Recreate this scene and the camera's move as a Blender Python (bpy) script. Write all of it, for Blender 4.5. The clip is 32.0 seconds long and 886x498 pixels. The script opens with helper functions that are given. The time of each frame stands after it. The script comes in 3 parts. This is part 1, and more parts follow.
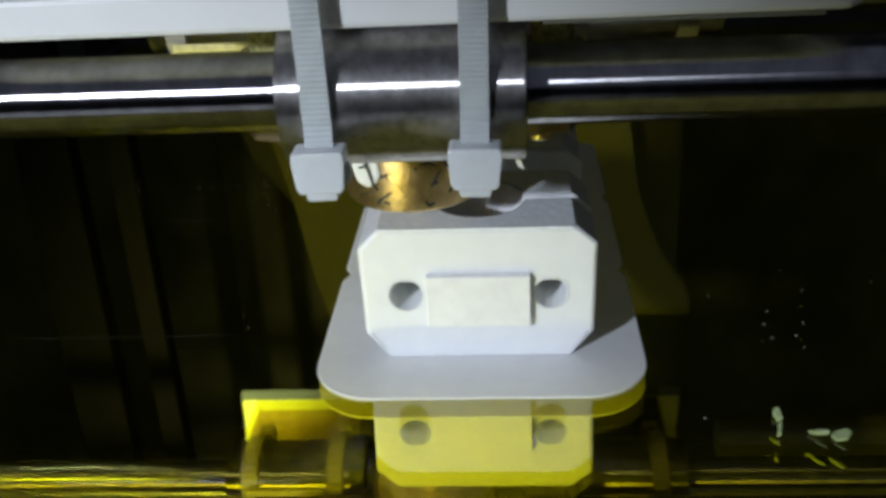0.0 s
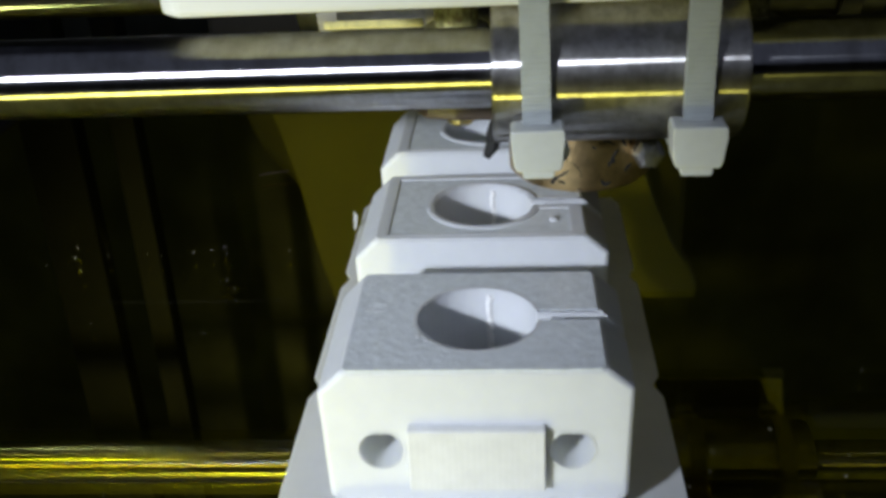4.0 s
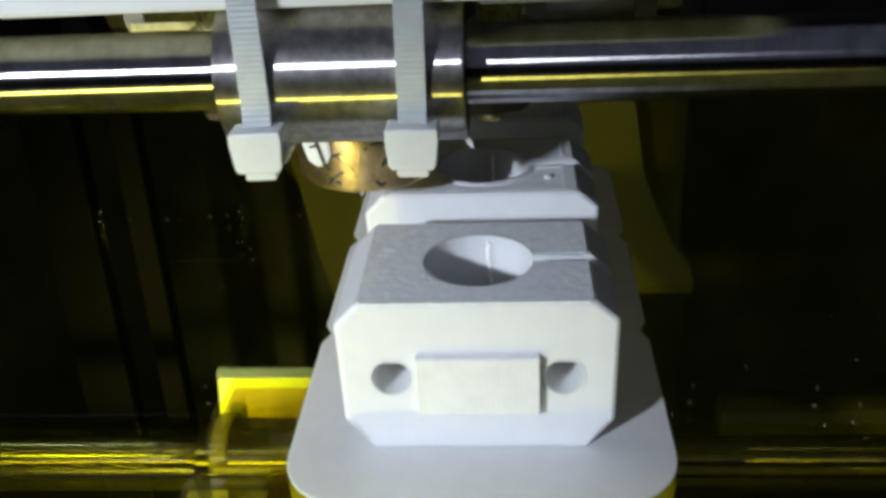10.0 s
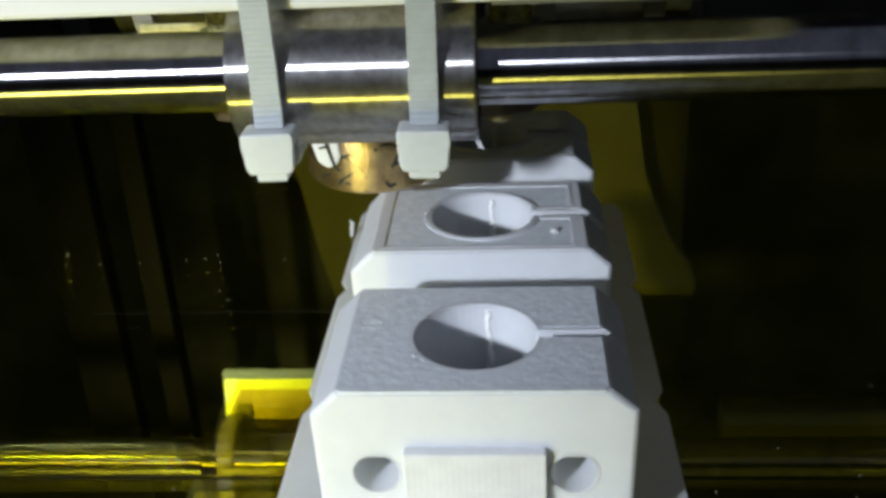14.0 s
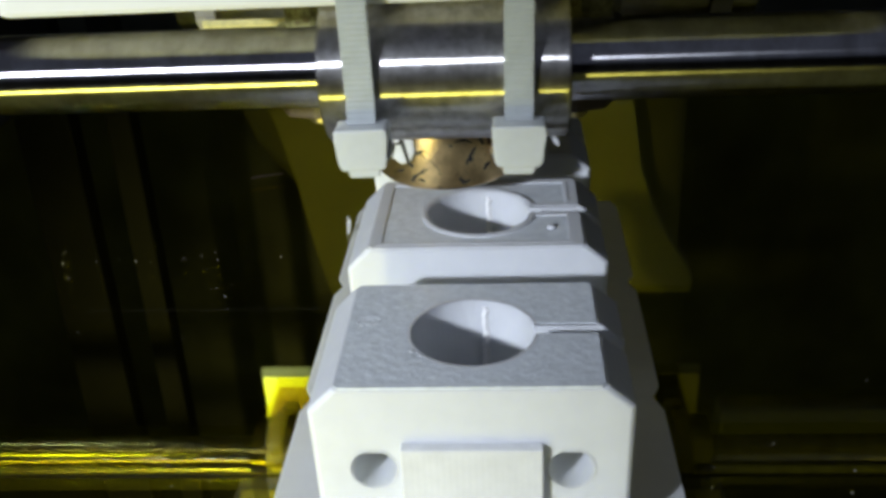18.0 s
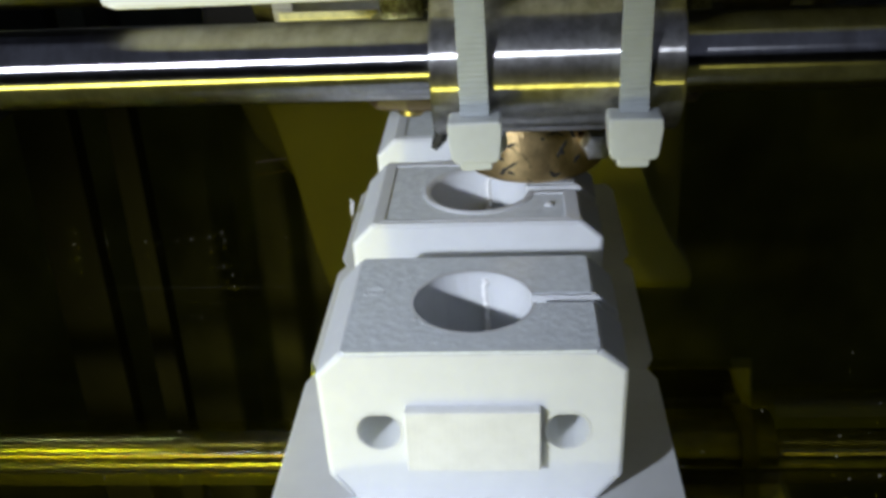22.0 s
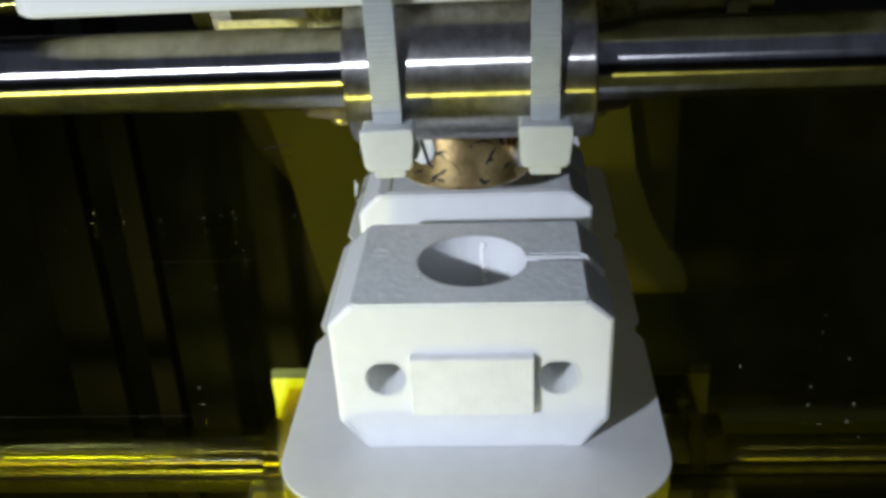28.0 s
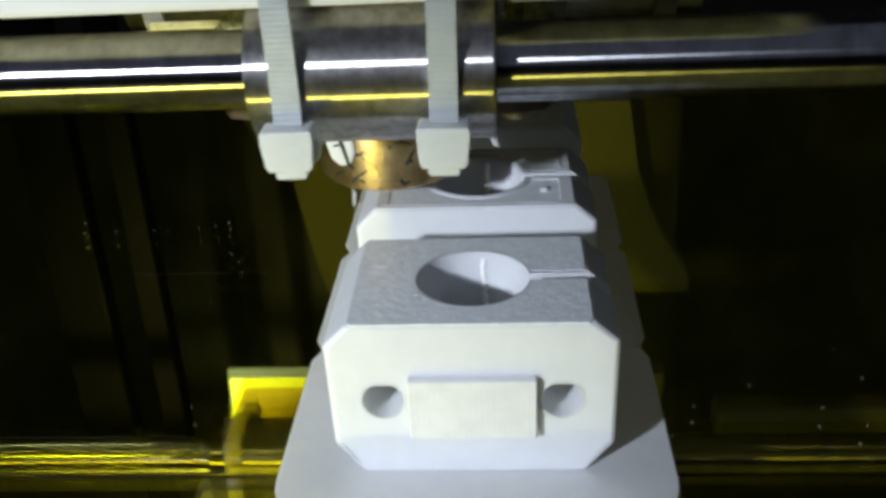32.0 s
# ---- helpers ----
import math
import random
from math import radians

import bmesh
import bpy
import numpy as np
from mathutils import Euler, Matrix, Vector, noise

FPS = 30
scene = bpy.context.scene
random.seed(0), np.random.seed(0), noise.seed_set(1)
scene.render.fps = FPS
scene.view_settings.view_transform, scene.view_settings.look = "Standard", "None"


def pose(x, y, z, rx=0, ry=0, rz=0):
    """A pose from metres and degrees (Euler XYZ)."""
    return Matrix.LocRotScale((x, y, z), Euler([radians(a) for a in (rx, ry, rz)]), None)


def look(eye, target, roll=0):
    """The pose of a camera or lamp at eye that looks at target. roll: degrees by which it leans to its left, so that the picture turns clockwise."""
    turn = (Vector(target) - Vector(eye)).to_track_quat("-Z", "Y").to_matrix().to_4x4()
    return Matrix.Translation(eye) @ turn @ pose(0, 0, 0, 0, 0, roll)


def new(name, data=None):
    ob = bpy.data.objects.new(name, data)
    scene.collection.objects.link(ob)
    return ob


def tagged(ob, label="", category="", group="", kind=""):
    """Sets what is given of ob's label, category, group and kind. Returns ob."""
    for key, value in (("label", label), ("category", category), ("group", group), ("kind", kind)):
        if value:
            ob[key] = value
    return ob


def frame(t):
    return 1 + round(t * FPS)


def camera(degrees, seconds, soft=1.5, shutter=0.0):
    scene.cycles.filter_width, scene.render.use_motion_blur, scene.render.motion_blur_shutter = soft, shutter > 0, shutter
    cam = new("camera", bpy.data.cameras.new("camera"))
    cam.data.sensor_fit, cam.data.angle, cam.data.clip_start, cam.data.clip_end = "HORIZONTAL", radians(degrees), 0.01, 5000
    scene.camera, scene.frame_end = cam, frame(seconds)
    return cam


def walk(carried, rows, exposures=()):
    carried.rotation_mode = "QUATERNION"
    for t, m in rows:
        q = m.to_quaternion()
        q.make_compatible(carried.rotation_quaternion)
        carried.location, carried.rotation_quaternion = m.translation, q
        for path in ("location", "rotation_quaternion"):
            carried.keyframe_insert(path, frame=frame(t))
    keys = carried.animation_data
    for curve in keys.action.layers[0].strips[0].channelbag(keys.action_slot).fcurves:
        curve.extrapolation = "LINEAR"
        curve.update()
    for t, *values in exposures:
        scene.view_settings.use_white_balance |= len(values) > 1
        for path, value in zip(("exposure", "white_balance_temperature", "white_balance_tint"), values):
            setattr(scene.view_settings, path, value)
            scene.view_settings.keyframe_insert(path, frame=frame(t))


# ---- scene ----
MM = 0.001
ROD_Z = 41.2          # height of the rod axes over the bed, mm
REAR_Y = 44.0         # distance between the two rods, mm
PITCH = 27.65         # from bracket to bracket, mm
FILM = 1.23           # depth of the amber film under the glass, mm

cam = camera(46.93, 32.0, soft=3.5, shutter=0.4)


def aim(down, left):
    """The camera on its stand in front of the rod: degrees downward and to the left."""
    return (pose(0, -99.29 * MM, 71.04 * MM, 0, 0, left) @ pose(0, 0, 0, 90 - down)
            @ pose(0, 0, 0, 0, 0, -2.94))


walk(cam, [(t, aim(down, left)) for t, down, left in (
        (0,25.75,4.13), (0.2,25.78,4.24), (0.3,25.83,4.3), (0.4,25.88,4.36), (0.5,25.93,4.41), (0.7,26.03,4.4),
        (0.8,26.08,4.39), (1,26.13,4.38), (1.2,26.18,4.47), (1.5,26.22,4.61), (2,26.52,4.56), (2.5,26.62,4.49),
        (4.5,26.82,4.58), (5,27.23,4.61), (5.5,27.29,4.4), (6,27.22,4.32), (6.5,27.17,4.38), (7,27.3,4.4),
        (7.5,27.22,4.44), (8,27.28,4.57), (8.5,27.23,4.55), (9,27.1,4.54), (9.5,26.97,4.61), (10,26.94,4.44),
        (10.5,26.92,4.41), (11,26.75,4.45), (11.5,26.82,4.47), (12,26.69,4.52), (12.5,26.83,4.57), (13,26.89,4.52),
        (13.5,26.96,4.54), (14,26.86,4.54), (14.5,26.9,4.39), (16.5,26.72,4.29), (17,26.81,4.32), (17.5,26.96,4.32),
        (18,26.99,4.34), (18.5,26.99,4.42), (19,27.15,4.37), (19.5,27.05,4.3), (20,27.25,4.33), (20.5,27.37,4.31),
        (21,27.35,4.32), (21.5,27.24,4.34), (22,27.26,4.3), (22.5,27.24,4.26), (23,27.16,4.17), (23.5,27.19,4.21),
        (24,27.22,4.21), (24.5,27.19,4.29), (25,27.13,4.25), (25.5,27.01,4.22), (27.5,27.12,4.49), (28,26.95,4.06),
        (28.5,26.92,3.81), (29,27.15,4.12), (29.5,27.02,4.02), (30,27.05,4.08), (30.5,26.92,4.19), (31,26.85,4.1),
        (31.5,26.73,4.07), (32,26.99,4.15))],
     exposures=((0, -0.1), (0.3, -0.1), (0.9, -0.02), (32, -0.02)))

# ---- light ----
world = bpy.data.worlds.new("dark_room")
scene.world = world
world.use_nodes = True
world.node_tree.nodes["Background"].inputs["Color"].default_value = (0.78, 0.87, 1.16, 1)
world.node_tree.nodes["Background"].inputs["Strength"].default_value = 0.054


def lamp(name, eye, target, watts, radius, cone, colour):
    data = bpy.data.lights.new(name, "SPOT")
    data.shadow_soft_size, data.energy, data.color = radius * MM, watts, colour
    data.spot_size, data.spot_blend = radians(cone), 1.0
    ob = new(name, data)
    ob.matrix_world = look([v * MM for v in eye], [v * MM for v in target])
    return ob


# a small cold-white LED torch to the left of the camera
lamp("work_light", (-207, -300, 150), (-34, 0, 0), 7.2, 9, 25.5, (0.785, 0.855, 0.975))
# added mirror image of the torch, for light the bed throws back up
lamp("added_bounce_light", (-165, -310, -152), (-82, 0, 56), 10.8, 9, 43, (1.0, 0.93, 0.95))
# unseen lamp added to brighten the carriage plate's underside
lamp("added_plate_lamp", (-150, -60, -140), (-66, 82, 50), 118.0, 9, 14.5, (0.45, 0.525, 1.0))

# ---- materials ----
def material(name, colour, rough=0.5, metal=0.0):
    m = bpy.data.materials.new(name)
    m.use_nodes = True
    b = m.node_tree.nodes["Principled BSDF"]
    b.inputs["Base Color"].default_value = (*colour, 1)
    b.inputs["Roughness"].default_value = rough
    b.inputs["Metallic"].default_value = metal
    return m


def node(m, kind, **values):
    n = m.node_tree.nodes.new(kind)
    for key, value in values.items():
        n.inputs[key.replace("_", " ")].default_value = value
    return n


def link(m, a, b):
    m.node_tree.links.new(a, b)


def bsdf(m):
    return m.node_tree.nodes["Principled BSDF"]


def coords(m, scale=(1, 1, 1), rot=(0, 0, 0)):
    """Object coordinates in millimetres, turned and then stretched."""
    c = node(m, "ShaderNodeTexCoord")
    r = node(m, "ShaderNodeMapping", Rotation=tuple(radians(a) for a in rot))
    p = node(m, "ShaderNodeMapping", Scale=tuple(1000 * s for s in scale))
    link(m, c.outputs["Object"], r.inputs["Vector"])
    link(m, r.outputs["Vector"], p.inputs["Vector"])
    return p.outputs["Vector"]


def noise_of(m, vec, scale, detail=3.0, rough=0.55):
    n = node(m, "ShaderNodeTexNoise", Scale=scale, Detail=detail, Roughness=rough)
    link(m, vec, n.inputs["Vector"])
    return n.outputs["Fac"]


def ramp(m, fac, a, b, lo=0.0, hi=1.0):
    r = m.node_tree.nodes.new("ShaderNodeValToRGB")
    r.color_ramp.elements[0].position, r.color_ramp.elements[1].position = lo, hi
    r.color_ramp.elements[0].color, r.color_ramp.elements[1].color = (*a, 1), (*b, 1)
    link(m, fac, r.inputs["Fac"])
    return r.outputs["Color"]


def bump(m, fac, strength, distance):
    b = node(m, "ShaderNodeBump", Strength=strength, Distance=distance * MM)
    link(m, fac, b.inputs["Height"])
    return b


def plastic():
    """White printed plastic: layer lines on the flanks, stains and grain."""
    m = material("printed_plastic", (0.74, 0.75, 0.77), 0.42)
    v = coords(m)
    link(m, ramp(m, noise_of(m, v, 0.35), (0.715, 0.735, 0.77), (0.755, 0.775, 0.805), 0.3, 0.7), bsdf(m).inputs["Base Color"])
    w = node(m, "ShaderNodeTexWave", Scale=1.05, Distortion=0.6, Detail=1.0)
    w.bands_direction = "Z"
    link(m, v, w.inputs["Vector"])
    one = bump(m, w.outputs["Fac"], 0.12, 0.05)
    two = bump(m, noise_of(m, v, 2.2, 4), 0.10, 0.08)
    link(m, one.outputs["Normal"], two.inputs["Normal"])
    link(m, two.outputs["Normal"], bsdf(m).inputs["Normal"])
    return m


def plastic_top():
    """The grey top skin, smeared by the nozzle in short diagonal strokes."""
    m = material("printed_top_skin", (0.70, 0.71, 0.74), 0.31)
    v = coords(m, (0.5, 1.7, 1), (0, 0, 40))
    v2 = coords(m)
    link(m, ramp(m, noise_of(m, v2, 0.8, 6), (0.645, 0.685, 0.735), (0.78, 0.825, 0.885), 0.3, 0.7), bsdf(m).inputs["Base Color"])
    one = bump(m, noise_of(m, v, 0.9, 3), 0.32, 0.12)
    two = bump(m, noise_of(m, v2, 1.2, 5), 0.65, 0.14)
    three = bump(m, noise_of(m, v2, 3.6, 3), 0.35, 0.06)
    link(m, one.outputs["Normal"], two.inputs["Normal"])
    link(m, two.outputs["Normal"], three.inputs["Normal"])
    link(m, three.outputs["Normal"], bsdf(m).inputs["Normal"])
    return m


def ground_steel(name, rough, aniso, colour, worn, stain=0.72, spots=0.45):
    """Ground steel: fine marks run round the axis, so that highlights stretch along it."""
    m = bpy.data.materials.new(name)
    m.use_nodes = True
    m.node_tree.nodes.clear()
    out = m.node_tree.nodes.new("ShaderNodeOutputMaterial")
    g = node(m, "ShaderNodeBsdfAnisotropic", Roughness=rough, Anisotropy=aniso)
    g.distribution = "BECKMANN"
    t = m.node_tree.nodes.new("ShaderNodeTangent")
    t.direction_type, t.axis = "RADIAL", "X"
    link(m, t.outputs["Tangent"], g.inputs["Tangent"])
    v = coords(m, (3, 0.5, 0.5))
    v2 = coords(m)
    marks = ramp(m, noise_of(m, v, 0.6, 5), tuple(c * 0.9 for c in colour), colour, 0.3, 0.7)
    stains = ramp(m, noise_of(m, v2, spots, 5), (stain, stain * 0.98, stain * 0.96), (1, 1, 1), 0.35, 0.6)
    mul = m.node_tree.nodes.new("ShaderNodeMixRGB")
    mul.blend_type = "MULTIPLY"
    mul.inputs[0].default_value = 1.0
    link(m, marks, mul.inputs[1])
    link(m, stains, mul.inputs[2])
    link(m, mul.outputs[0], g.inputs["Color"])
    haze = node(m, "ShaderNodeBsdfAnisotropic", Roughness=0.62, Anisotropy=0.55)
    link(m, t.outputs["Tangent"], haze.inputs["Tangent"])
    link(m, mul.outputs[0], haze.inputs["Color"])
    mix = node(m, "ShaderNodeMixShader", Fac=worn)
    link(m, g.outputs[0], mix.inputs[1])
    link(m, haze.outputs[0], mix.inputs[2])
    link(m, mix.outputs[0], out.inputs["Surface"])
    return m


def glass_top():
    """The clear upper face of the bed glass: it lets light through and mirrors a little."""
    m = bpy.data.materials.new("bed_glass")
    m.use_nodes = True
    m.node_tree.nodes.clear()
    out = m.node_tree.nodes.new("ShaderNodeOutputMaterial")
    mix = node(m, "ShaderNodeMixShader", Fac=0.15)
    clear = node(m, "ShaderNodeBsdfTransparent", Color=(1, 1, 1, 1))
    gloss = node(m, "ShaderNodeBsdfGlossy", Color=(1, 1, 1, 1), Roughness=0.03)
    link(m, clear.outputs[0], mix.inputs[1])
    link(m, gloss.outputs[0], mix.inputs[2])
    link(m, mix.outputs[0], out.inputs["Surface"])
    return m


def amber_film():
    """Amber polyimide film: half a yellow mirror, half a yellow pane."""
    m = bpy.data.materials.new("amber_film")
    m.use_nodes = True
    m.node_tree.nodes.clear()
    out = m.node_tree.nodes.new("ShaderNodeOutputMaterial")
    mix = node(m, "ShaderNodeMixShader", Fac=0.8)
    # transparent share lets the added lamps under the bed shine through
    clear = node(m, "ShaderNodeBsdfTransparent", Color=(0.89, 0.88, 0.14, 1))
    gloss = node(m, "ShaderNodeBsdfGlossy", Color=(0.98, 0.89, 0.02, 1), Roughness=0.02)
    v = coords(m)
    n = bump(m, noise_of(m, v, 0.05, 2), 0.00012, 1.0)
    link(m, n.outputs["Normal"], gloss.inputs["Normal"])
    link(m, clear.outputs[0], mix.inputs[1])
    link(m, gloss.outputs[0], mix.inputs[2])
    link(m, mix.outputs[0], out.inputs["Surface"])
    return m


def kapton_gold():
    """Gold heat-resistant tape round the heater, scratched and scorched."""
    m = material("gold_tape", (0.62, 0.42, 0.18), 0.36, 0.95)
    t = m.node_tree.nodes.new("ShaderNodeTangent")
    t.direction_type, t.axis = "RADIAL", "Z"
    link(m, t.outputs["Tangent"], bsdf(m).inputs["Tangent"])
    bsdf(m).inputs["Anisotropic"].default_value = 0.8
    bsdf(m).inputs["Anisotropic Rotation"].default_value = 0.25
    v = coords(m)
    v2 = coords(m, (1.0, 0.6, 0.28), (18, 30, 0))
    base = ramp(m, noise_of(m, v, 0.5, 4), (0.50, 0.35, 0.17), (0.82, 0.62, 0.30), 0.3, 0.7)
    marks = ramp(m, noise_of(m, v2, 0.9, 3, 0.7), (0.10, 0.06, 0.04), (1, 1, 1), 0.31, 0.40)
    mul = m.node_tree.nodes.new("ShaderNodeMixRGB")
    mul.blend_type = "MULTIPLY"
    mul.inputs[0].default_value = 1.0
    link(m, base, mul.inputs[1])
    link(m, marks, mul.inputs[2])
    link(m, mul.outputs[0], bsdf(m).inputs["Base Color"])
    b = bump(m, noise_of(m, v, 1.9, 5), 0.5, 0.15)
    link(m, b.outputs["Normal"], bsdf(m).inputs["Normal"])
    return m


def grained(name, colour, rough=0.5, metal=0.0, scale=1.0, spread=0.15, relief=0.1):
    m = material(name, colour, rough, metal)
    v = coords(m)
    link(m, ramp(m, noise_of(m, v, scale, 4), tuple(c * (1 - spread) for c in colour),
                 tuple(min(1, c * (1 + spread)) for c in colour), 0.3, 0.7), bsdf(m).inputs["Base Color"])
    if relief:
        b = bump(m, noise_of(m, v, scale * 3, 3), relief, 0.1)
        link(m, b.outputs["Normal"], bsdf(m).inputs["Normal"])
    return m


def milky(m, weight, depth):
    """Lets light spread inside a surface, as nylon does."""
    bsdf(m).inputs["Subsurface Weight"].default_value = weight
    bsdf(m).inputs["Subsurface Radius"].default_value = (1.0, 1.0, 0.9)
    bsdf(m).inputs["Subsurface Scale"].default_value = depth * MM
    return m


def ribbed(name, colour, axis, period, strength):
    """Plastic with fine ribs across an axis."""
    m = grained(name, colour, 0.38, 0.0, 0.4, 0.06, 0)
    w = node(m, "ShaderNodeTexWave", Scale=3.1416 / (10 * period), Distortion=0.4, Detail=1.0)
    w.bands_direction = axis
    link(m, coords(m), w.inputs["Vector"])
    b = bump(m, w.outputs["Fac"], strength, 0.12)
    link(m, b.outputs["Normal"], bsdf(m).inputs["Normal"])
    return m


ROD_STEEL = ground_steel("ground_rod_steel", 0.30, 0.64, (0.66, 0.66, 0.70), 0.016)
BEARING_STEEL = ground_steel("bearing_steel", 0.33, 0.78, (0.62, 0.61, 0.61), 0.30, 0.70, 0.9)
# darker copy for the rear bearings, their shade put into the steel
DIM_BEARING_STEEL = ground_steel("dim_bearing_steel", 0.30, 0.72, (0.55, 0.54, 0.53), 0.03)
REAR_STEEL = ground_steel("polished_rod_steel", 0.33, 0.78, (0.61, 0.61, 0.64), 0.004)
PLASTIC, TOP_SKIN = milky(plastic(), 0.4, 2.2), plastic_top()
GLASS, AMBER, GOLD = glass_top(), amber_film(), kapton_gold()
NYLON = milky(grained("white_nylon", (0.60, 0.63, 0.645), 0.3, 0.0, 0.4, 0.05, 0.05), 0.6, 1.2)
STRAP = milky(ribbed("ribbed_nylon", (0.43, 0.465, 0.47), "Z", 0.52, 0.36), 0.5, 1.0)
# rear ties: duller copy of the strap, dimness put into the colour
DULL_STRAP = ribbed("dull_ribbed_nylon", (0.42, 0.40, 0.34), "Z", 0.75, 0.45)
# right rear ties: darker still, their shade put into the nylon colour
SHADED_STRAP = ribbed("shaded_ribbed_nylon", (0.17, 0.16, 0.13), "Z", 0.75, 0.45)
PAD = ribbed("ribbed_plastic", (0.74, 0.75, 0.77), "X", 0.6, 0.07)
# colour varied widely so that speckles imitate glints on the knurling
KNURL = grained("knurled_brass", (0.98, 0.72, 0.25), 0.22, 0.65, 1.6, 0.7, 0.5)
DUST = grained("pale_dust", (0.52, 0.50, 0.44), 0.3, 0.0, 2.0, 0.1, 0.2)
# whiter than the hole's wall: the seam's glint is put into its colour
SEAM = grained("shiny_plastic", (0.93, 0.93, 0.93), 0.10, 0.0, 1.0, 0.05, 0.1)
FLAKE = grained("pale_green_plastic", (0.36, 0.45, 0.22), 0.5, 0.0, 1.0, 0.2, 0.3)
ACRYLIC = grained("white_acrylic", (0.80, 0.81, 0.80), 0.3, 0.0, 0.08, 0.03, 0.02)
BRASS = grained("brass", (0.62, 0.54, 0.26), 0.38, 1.0, 1.0, 0.2, 0.1)
# yellow of the rear bearing's highlight, put into a colour
PALE_YELLOW = grained("pale_yellow", (0.78, 0.70, 0.28), 0.35, 0.0, 1.0, 0.15, 0.1)
SILVER = grained("silver_foil", (0.9, 0.9, 0.9), 0.33, 1.0, 1.5, 0.2, 0.5)
BLACK = grained("black_plastic", (0.02, 0.02, 0.02), 0.75, 0.0, 0.5, 0.3, 0.1)
TAN = grained("brown_laminate", (0.07, 0.05, 0.035), 0.45, 0.0, 0.4, 0.2, 0.1)
DARK = grained("dark_paint", (0.02, 0.02, 0.022), 0.6, 0.0, 0.02, 0.2, 0.05)
PANEL = grained("grey_panel", (0.30, 0.31, 0.27), 0.6, 0.0, 0.03, 0.12, 0.05)
# grey with the dimness of shaded parts put into it
SHELL = grained("shaded_grey", (0.17, 0.175, 0.14), 0.6, 0.0, 0.03, 0.2, 0.05)
UPRIGHT = grained("dark_board", (0.010, 0.012, 0.008), 0.8, 0.0, 0.03, 0.5, 0.05)
# dimmer light on the plate's underside, put into an amber tone
DIM_AMBER = grained("dim_amber", (0.34, 0.24, 0.06), 0.4, 0.0, 0.3, 0.2, 0.1)
RUBBER = grained("belt_rubber", (0.028, 0.027, 0.023), 0.8, 0.0, 0.5, 0.2, 0.1)
MOTTLED = grained("mottled_grey_wall", (0.087, 0.096, 0.065), 0.8, 0.0, 0.014, 0.6, 0.05)
SEAL = grained("black_rubber", (0.015, 0.015, 0.015), 0.6, 0.0, 0.5, 0.3, 0.1)


# ---- building ----
def part(name, bm, mat, parent=None, label="", at=None, smooth=False):
    """Links a bmesh, given in millimetres, as one mesh object under a thing."""
    bmesh.ops.scale(bm, vec=(MM, MM, MM), verts=bm.verts)
    bmesh.ops.recalc_face_normals(bm, faces=bm.faces)
    data = bpy.data.meshes.new(name)
    if smooth:
        for f in bm.faces:
            f.smooth = len(f.verts) == 4
    bm.to_mesh(data)
    bm.free()
    data.materials.append(mat)
    ob = new(name, data)
    ob.parent = parent
    if at:
        ob.matrix_basis = at
    if label:
        ob["label"] = label
    return ob


def empty(name, label, category, group="", kind=""):
    ob = new(name)
    ob.empty_display_size = 0.005
    return tagged(ob, label, category, group, kind)


def box(x0, x1, y0, y1, z0, z1, bevel=0.0, seg=2, bm=None):
    bm = bm or bmesh.new()
    made = bmesh.ops.create_cube(bm, size=1)["verts"]
    for v in made:
        v.co = Vector((x0 + (v.co.x + 0.5) * (x1 - x0), y0 + (v.co.y + 0.5) * (y1 - y0), z0 + (v.co.z + 0.5) * (z1 - z0)))
    if bevel:
        edges = {e for v in made for e in v.link_edges}
        bmesh.ops.bevel(bm, geom=list(edges), offset=bevel, segments=seg, affect="EDGES", profile=0.5)
    return bm


def turned(profile, axis="Z", steps=48, centre=(0, 0, 0), bm=None):
    """A solid of revolution from (radius, height) pairs."""
    bm = bm or bmesh.new()
    rings = []
    for r, z in profile:
        ring = []
        for i in range(steps):
            a = 2 * math.pi * i / steps
            p = (r * math.cos(a), r * math.sin(a), z)
            if axis == "X":
                p = (p[2], p[0], p[1])
            elif axis == "Y":
                p = (p[0], p[2], p[1])
            ring.append(bm.verts.new([p[k] + centre[k] for k in range(3)]))
        rings.append(ring)
    for a, b in zip(rings, rings[1:]):
        for i in range(steps):
            bm.faces.new((a[i], a[(i + 1) % steps], b[(i + 1) % steps], b[i]))
    bm.faces.new(rings[0])
    bm.faces.new(rings[-1])
    return bm


def prism(outline, h0, h1, axis="Z", bevel=0.0, seg=2):
    """An outline of (a, b) pairs drawn out along an axis."""
    bm = bmesh.new()
    def spot(a, b, h):
        return {"Z": (a, b, h), "Y": (a, h, b), "X": (h, a, b)}[axis]
    low = [bm.verts.new(spot(a, b, h0)) for a, b in outline]
    high = [bm.verts.new(spot(a, b, h1)) for a, b in outline]
    n = len(outline)
    bm.faces.new(low)
    bm.faces.new(high)
    for i in range(n):
        bm.faces.new((low[i], low[(i + 1) % n], high[(i + 1) % n], high[i]))
    if bevel:
        bmesh.ops.bevel(bm, geom=list(bm.edges), offset=bevel, segments=seg, affect="EDGES", profile=0.5)
    return bm


